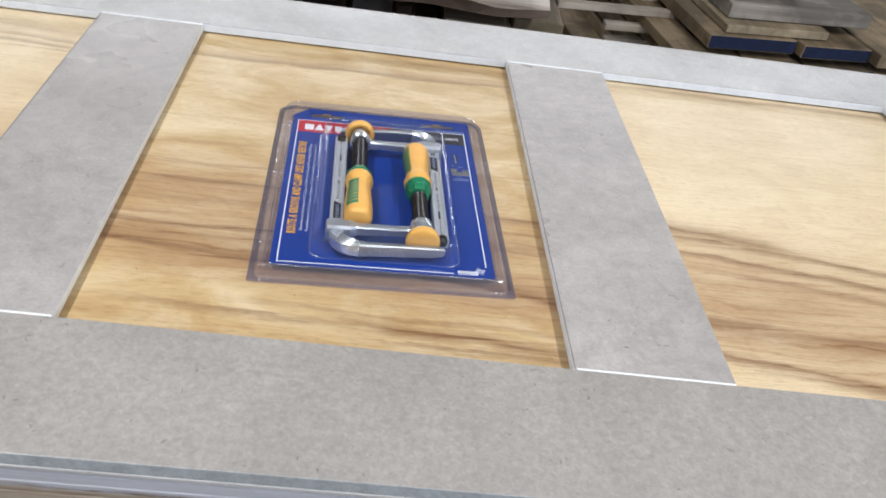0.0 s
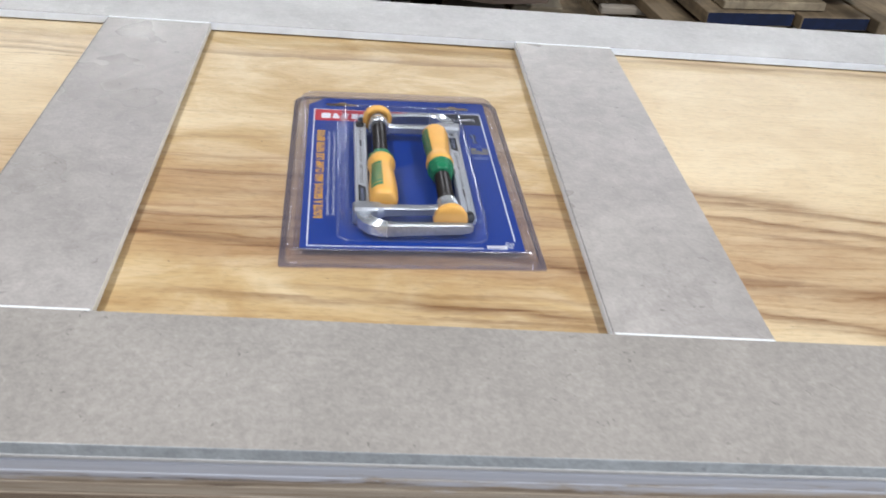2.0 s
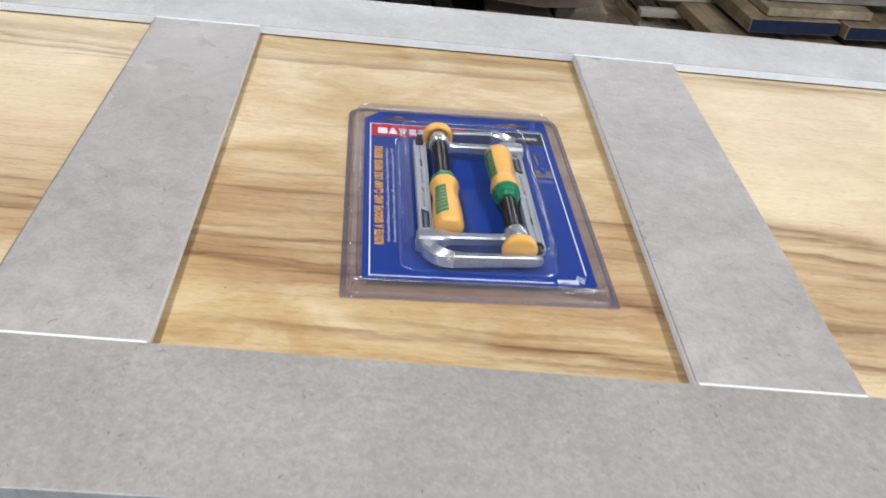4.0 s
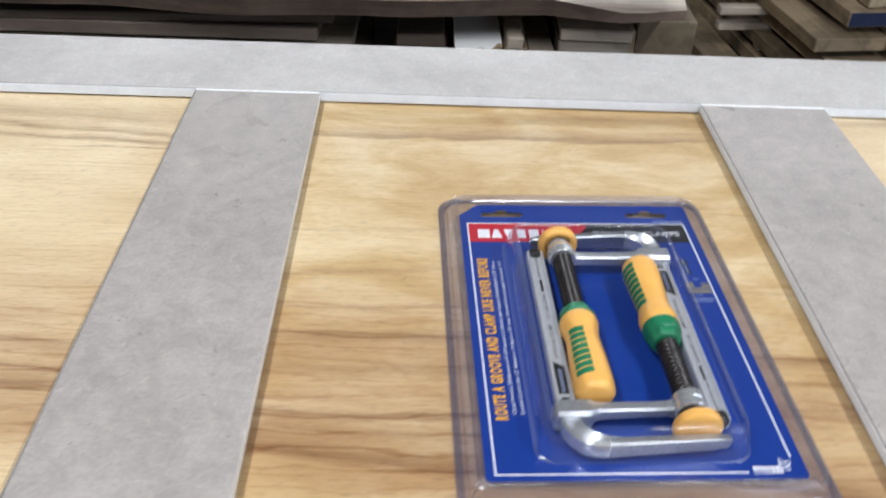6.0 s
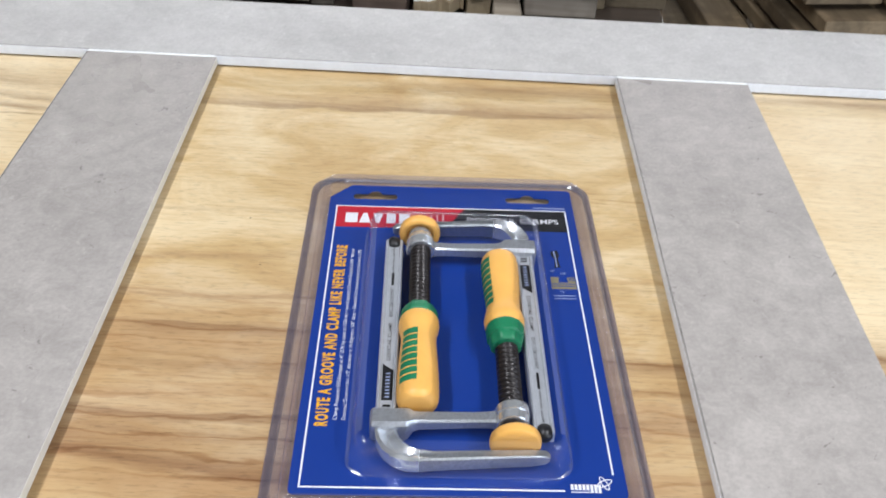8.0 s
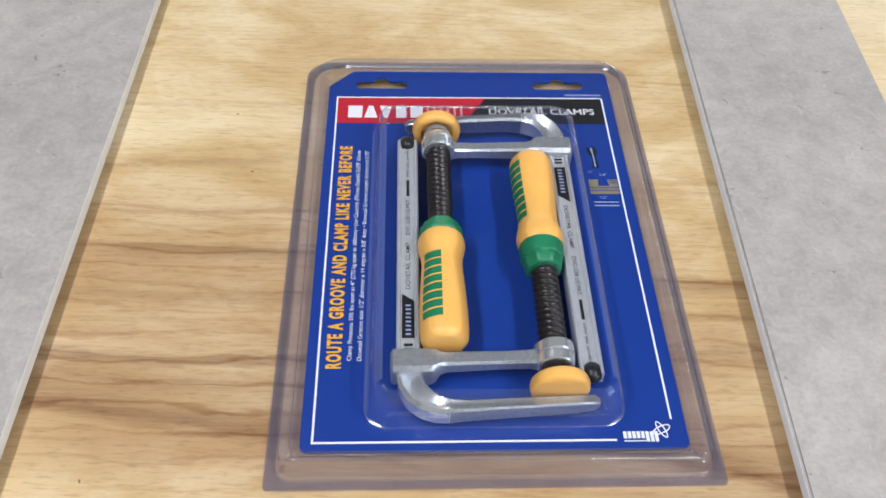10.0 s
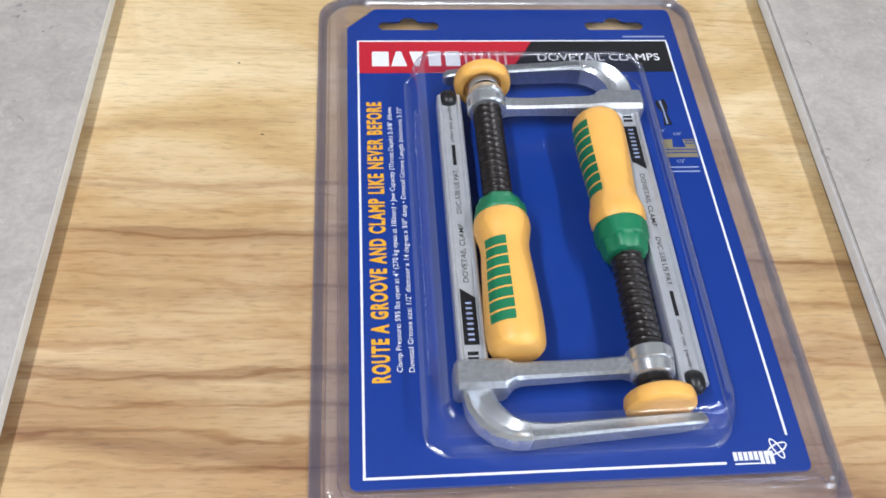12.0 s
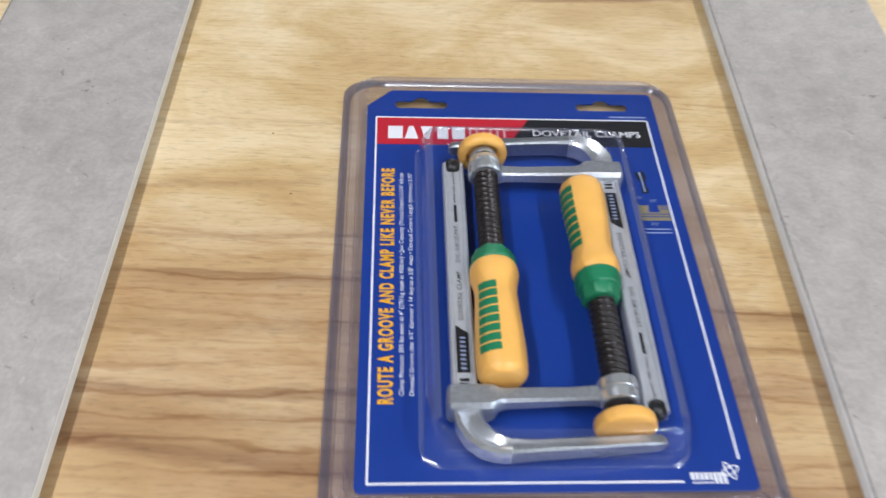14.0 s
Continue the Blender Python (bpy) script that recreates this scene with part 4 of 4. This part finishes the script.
rough_board("dark_board", -1.50, -0.053, 0.537, 0.75, 0.6762, 0.690, DARK_WOOD, "dark brown planed board with bevelled edges", "board", 2.2, "dark boards under the slab", seed=8)
rough_board("dark_board", -1.50, -0.15, 0.66, 0.80, 0.6902, 0.709, DARK_WOOD, "thin dark brown board", "board", -1.5, "dark boards under the slab", seed=7)
rough_board("pale_strip", -0.030, 0.004, 0.612, 1.15, 0.615, 0.628, GREY_WOOD, "narrow pale wooden strip on the stand", "board", 3, seed=8)


def melamine_board():
    """White faced board with a torn, ragged near end."""
    t = thing("melamine_board", Matrix(), "white faced offcut with a torn ragged end", "board")
    rng = random.Random(11)
    edge = [(0.128 + 0.071 * i / 14, 0.548 + 0.03 * (i / 14) ** 1.5 + 0.010 * math.sin(i * 1.1) * (i / 14) + rng.uniform(-0.002, 0.002)) for i in range(15)]
    part("core", prism([(x, y - 0.012 * (i / 14)) for i, (x, y) in enumerate(edge)] + [(0.199, 1.1), (0.126, 1.1)], 0.640, 0.658), TAN, t, "torn tan particle core")
    part("face", prism(edge + [(0.199, 1.1), (0.126, 1.1)], 0.6582, 0.6597), MELAMINE, t, "glossy white face")
    part("batten", box(0.130, 0.190, 0.66, 1.1, 0.615, 0.640, 0.002), TAN, t)


melamine_board()
rough_board("dark_offcut", 0.036, 0.118, 0.585, 1.10, 0.615, 0.640, BARK, "dark brown offcut on the stand", "board", seed=10)
rough_board("dark_offcut", 0.040, 0.114, 0.60, 1.10, 0.642, 0.662, DARK_WOOD, "dark planed offcut on the stand", "board", seed=9)
rough_board("wood_block", 0.206, 0.231, 0.576, 0.66, 0.652, 0.671, STICK, "small pale square wood block", "wood block", seed=12, cuts=3)
rough_board("wood_board", 0.203, 0.240, 0.585, 1.05, 0.615, 0.652, TAN, "tan board on the stand", "board", seed=13)
rough_board("wood_board", 0.243, 0.284, 0.56, 1.10, 0.615, 0.640, STICK, "pale planed board on the stand", "board", seed=14)
rough_board("split_beam", 0.290, 0.398, 0.612, 1.15, 0.615, 0.655, GREY_WOOD, "grey cracked beam end on the stand", "wood beam", seed=15)
rough_board("split_beam", 0.290, 0.400, 0.606, 1.15, 0.657, 0.676, STICK, "pale split timber on top of a grey beam", "wood beam", -2, seed=16)
rough_board("short_block", 0.402, 0.416, 0.645, 0.72, 0.615, 0.66, TAN, "small tan upright block", "wood block", seed=17, cuts=3)
rough_board("plywood_box", 0.418, 0.512, 0.655, 1.00, 0.615, 0.674, TAN, "tan plywood box end on the stand", "wood box", seed=18)
for i, (x0, x1, zz, tn) in enumerate(((0.47, 0.56, 0.35, 0.5), (0.57, 0.655, 0.34, 2.0), (0.665, 0.75, 0.31, 3.5), (0.755, 0.84, 0.36, 5.5))):
    rough_board("gap_board", x0, x1, 0.82 + 0.05 * i, 2.9, 0.27 + 0.03, zz + 0.01, OLIVE, "weathered board low beside the stack", "board", tn, "boards in the gap", seed=23 + i)
rough_board("gap_bearer", 0.46, 0.98, 1.1, 1.18, 0.0, 0.30, OLIVE, "rough bearer under low boards", "timber", seed=21, cuts=4)
rough_board("gap_bearer", 0.46, 0.98, 2.4, 2.48, 0.0, 0.30, OLIVE, "rough bearer under low boards", "timber", seed=22, cuts=4)

# the stack of boards at the side: weathered planks with painted ends, on stickers
rng = random.Random(21)
for k in range(4):
    rough_board("stack_bearer", 0.86, 1.85, 1.15 + 0.55 * k, 1.24 + 0.55 * k, 0.0, 0.09, OLIVE, "heavy bearer timber under the lumber stack", "timber", 0, "stack bearers", seed=30 + k, cuts=4)
levels = [(0.09, 0.045), (0.16, 0.04), (0.225, 0.04), (0.29, 0.035), (0.345, 0.032), (0.397, 0.03), (0.445, 0.03), (0.493, 0.028), (0.538, 0.032)]
for i, (zz, th) in enumerate(levels):
    lx = 0.885 + rng.uniform(-0.03, 0.03)
    fy = 0.975 + rng.uniform(-0.03, 0.03)
    if i == 8:
        lx, fy = 0.925, 1.0
    x = lx
    j = 0
    while x < 1.75:
        w = rng.uniform(0.13, 0.24)
        paint = END_BLUE if (i == 8 and j < 2) or rng.random() < 0.35 else None
        rough_board("stack_board", x, x + w - 0.008, fy + (rng.uniform(-0.05, 0.06) if j else 0), 3.2 + rng.uniform(-0.2, 0.2), zz, zz + th, OLIVE,
                    "weathered board with blue painted end" if paint else "weathered sawn board in a stack", "board", 7.5, "boards in the lumber stack", paint, 50 + 10 * i + j)
        x += w
        j += 1
for i, (a, b) in enumerate(zip(levels, levels[1:])):
    for k, yy in enumerate((1.22, 1.9, 2.6)):
        z0, z1 = a[0] + a[1], b[0]
        x0 = {5: 0.755, 6: 0.739, 7: 0.605}.get(i, 0.86) if k == 0 else 0.82
        y0 = {5: 1.243, 6: 1.211, 7: 1.192}.get(i, yy + 0.03 * (i % 3)) if k == 0 else yy + 0.03 * (i % 3)
        rough_board("sticker", x0, 1.72, y0, y0 + 0.028, z0, z1, STICK, "pale drying strip between stacked boards", "wood strip", 5, "stickers in the stack", seed=200 + 3 * i + k)
rough_board("sticker", 0.792, 1.30, 1.327, 1.355, 0.521, 0.538, STICK, "pale drying strip between stacked boards", "wood strip", 4, "stickers in the stack", seed=290)
# loose planks on top of the stack, running with it
rough_board("loose_plank", 0.965, 1.225, 1.02, 2.7, 0.572, 0.592, TAN, "thin tan plank on the stack", "board", 7, "loose planks on the stack", seed=300)
rough_board("loose_plank", 0.975, 1.34, 1.06, 2.8, 0.594, 0.628, GREY_WOOD, "grey plank on the stack", "board", 7, "loose planks on the stack", seed=301)
rough_board("blue_plank", 0.975, 1.16, 1.12, 2.6, 0.630, 0.650, GREY_WOOD, "grey plank with blue painted edges", "board", 7, "loose planks on the stack", END_BLUE, 302, side=END_BLUE)
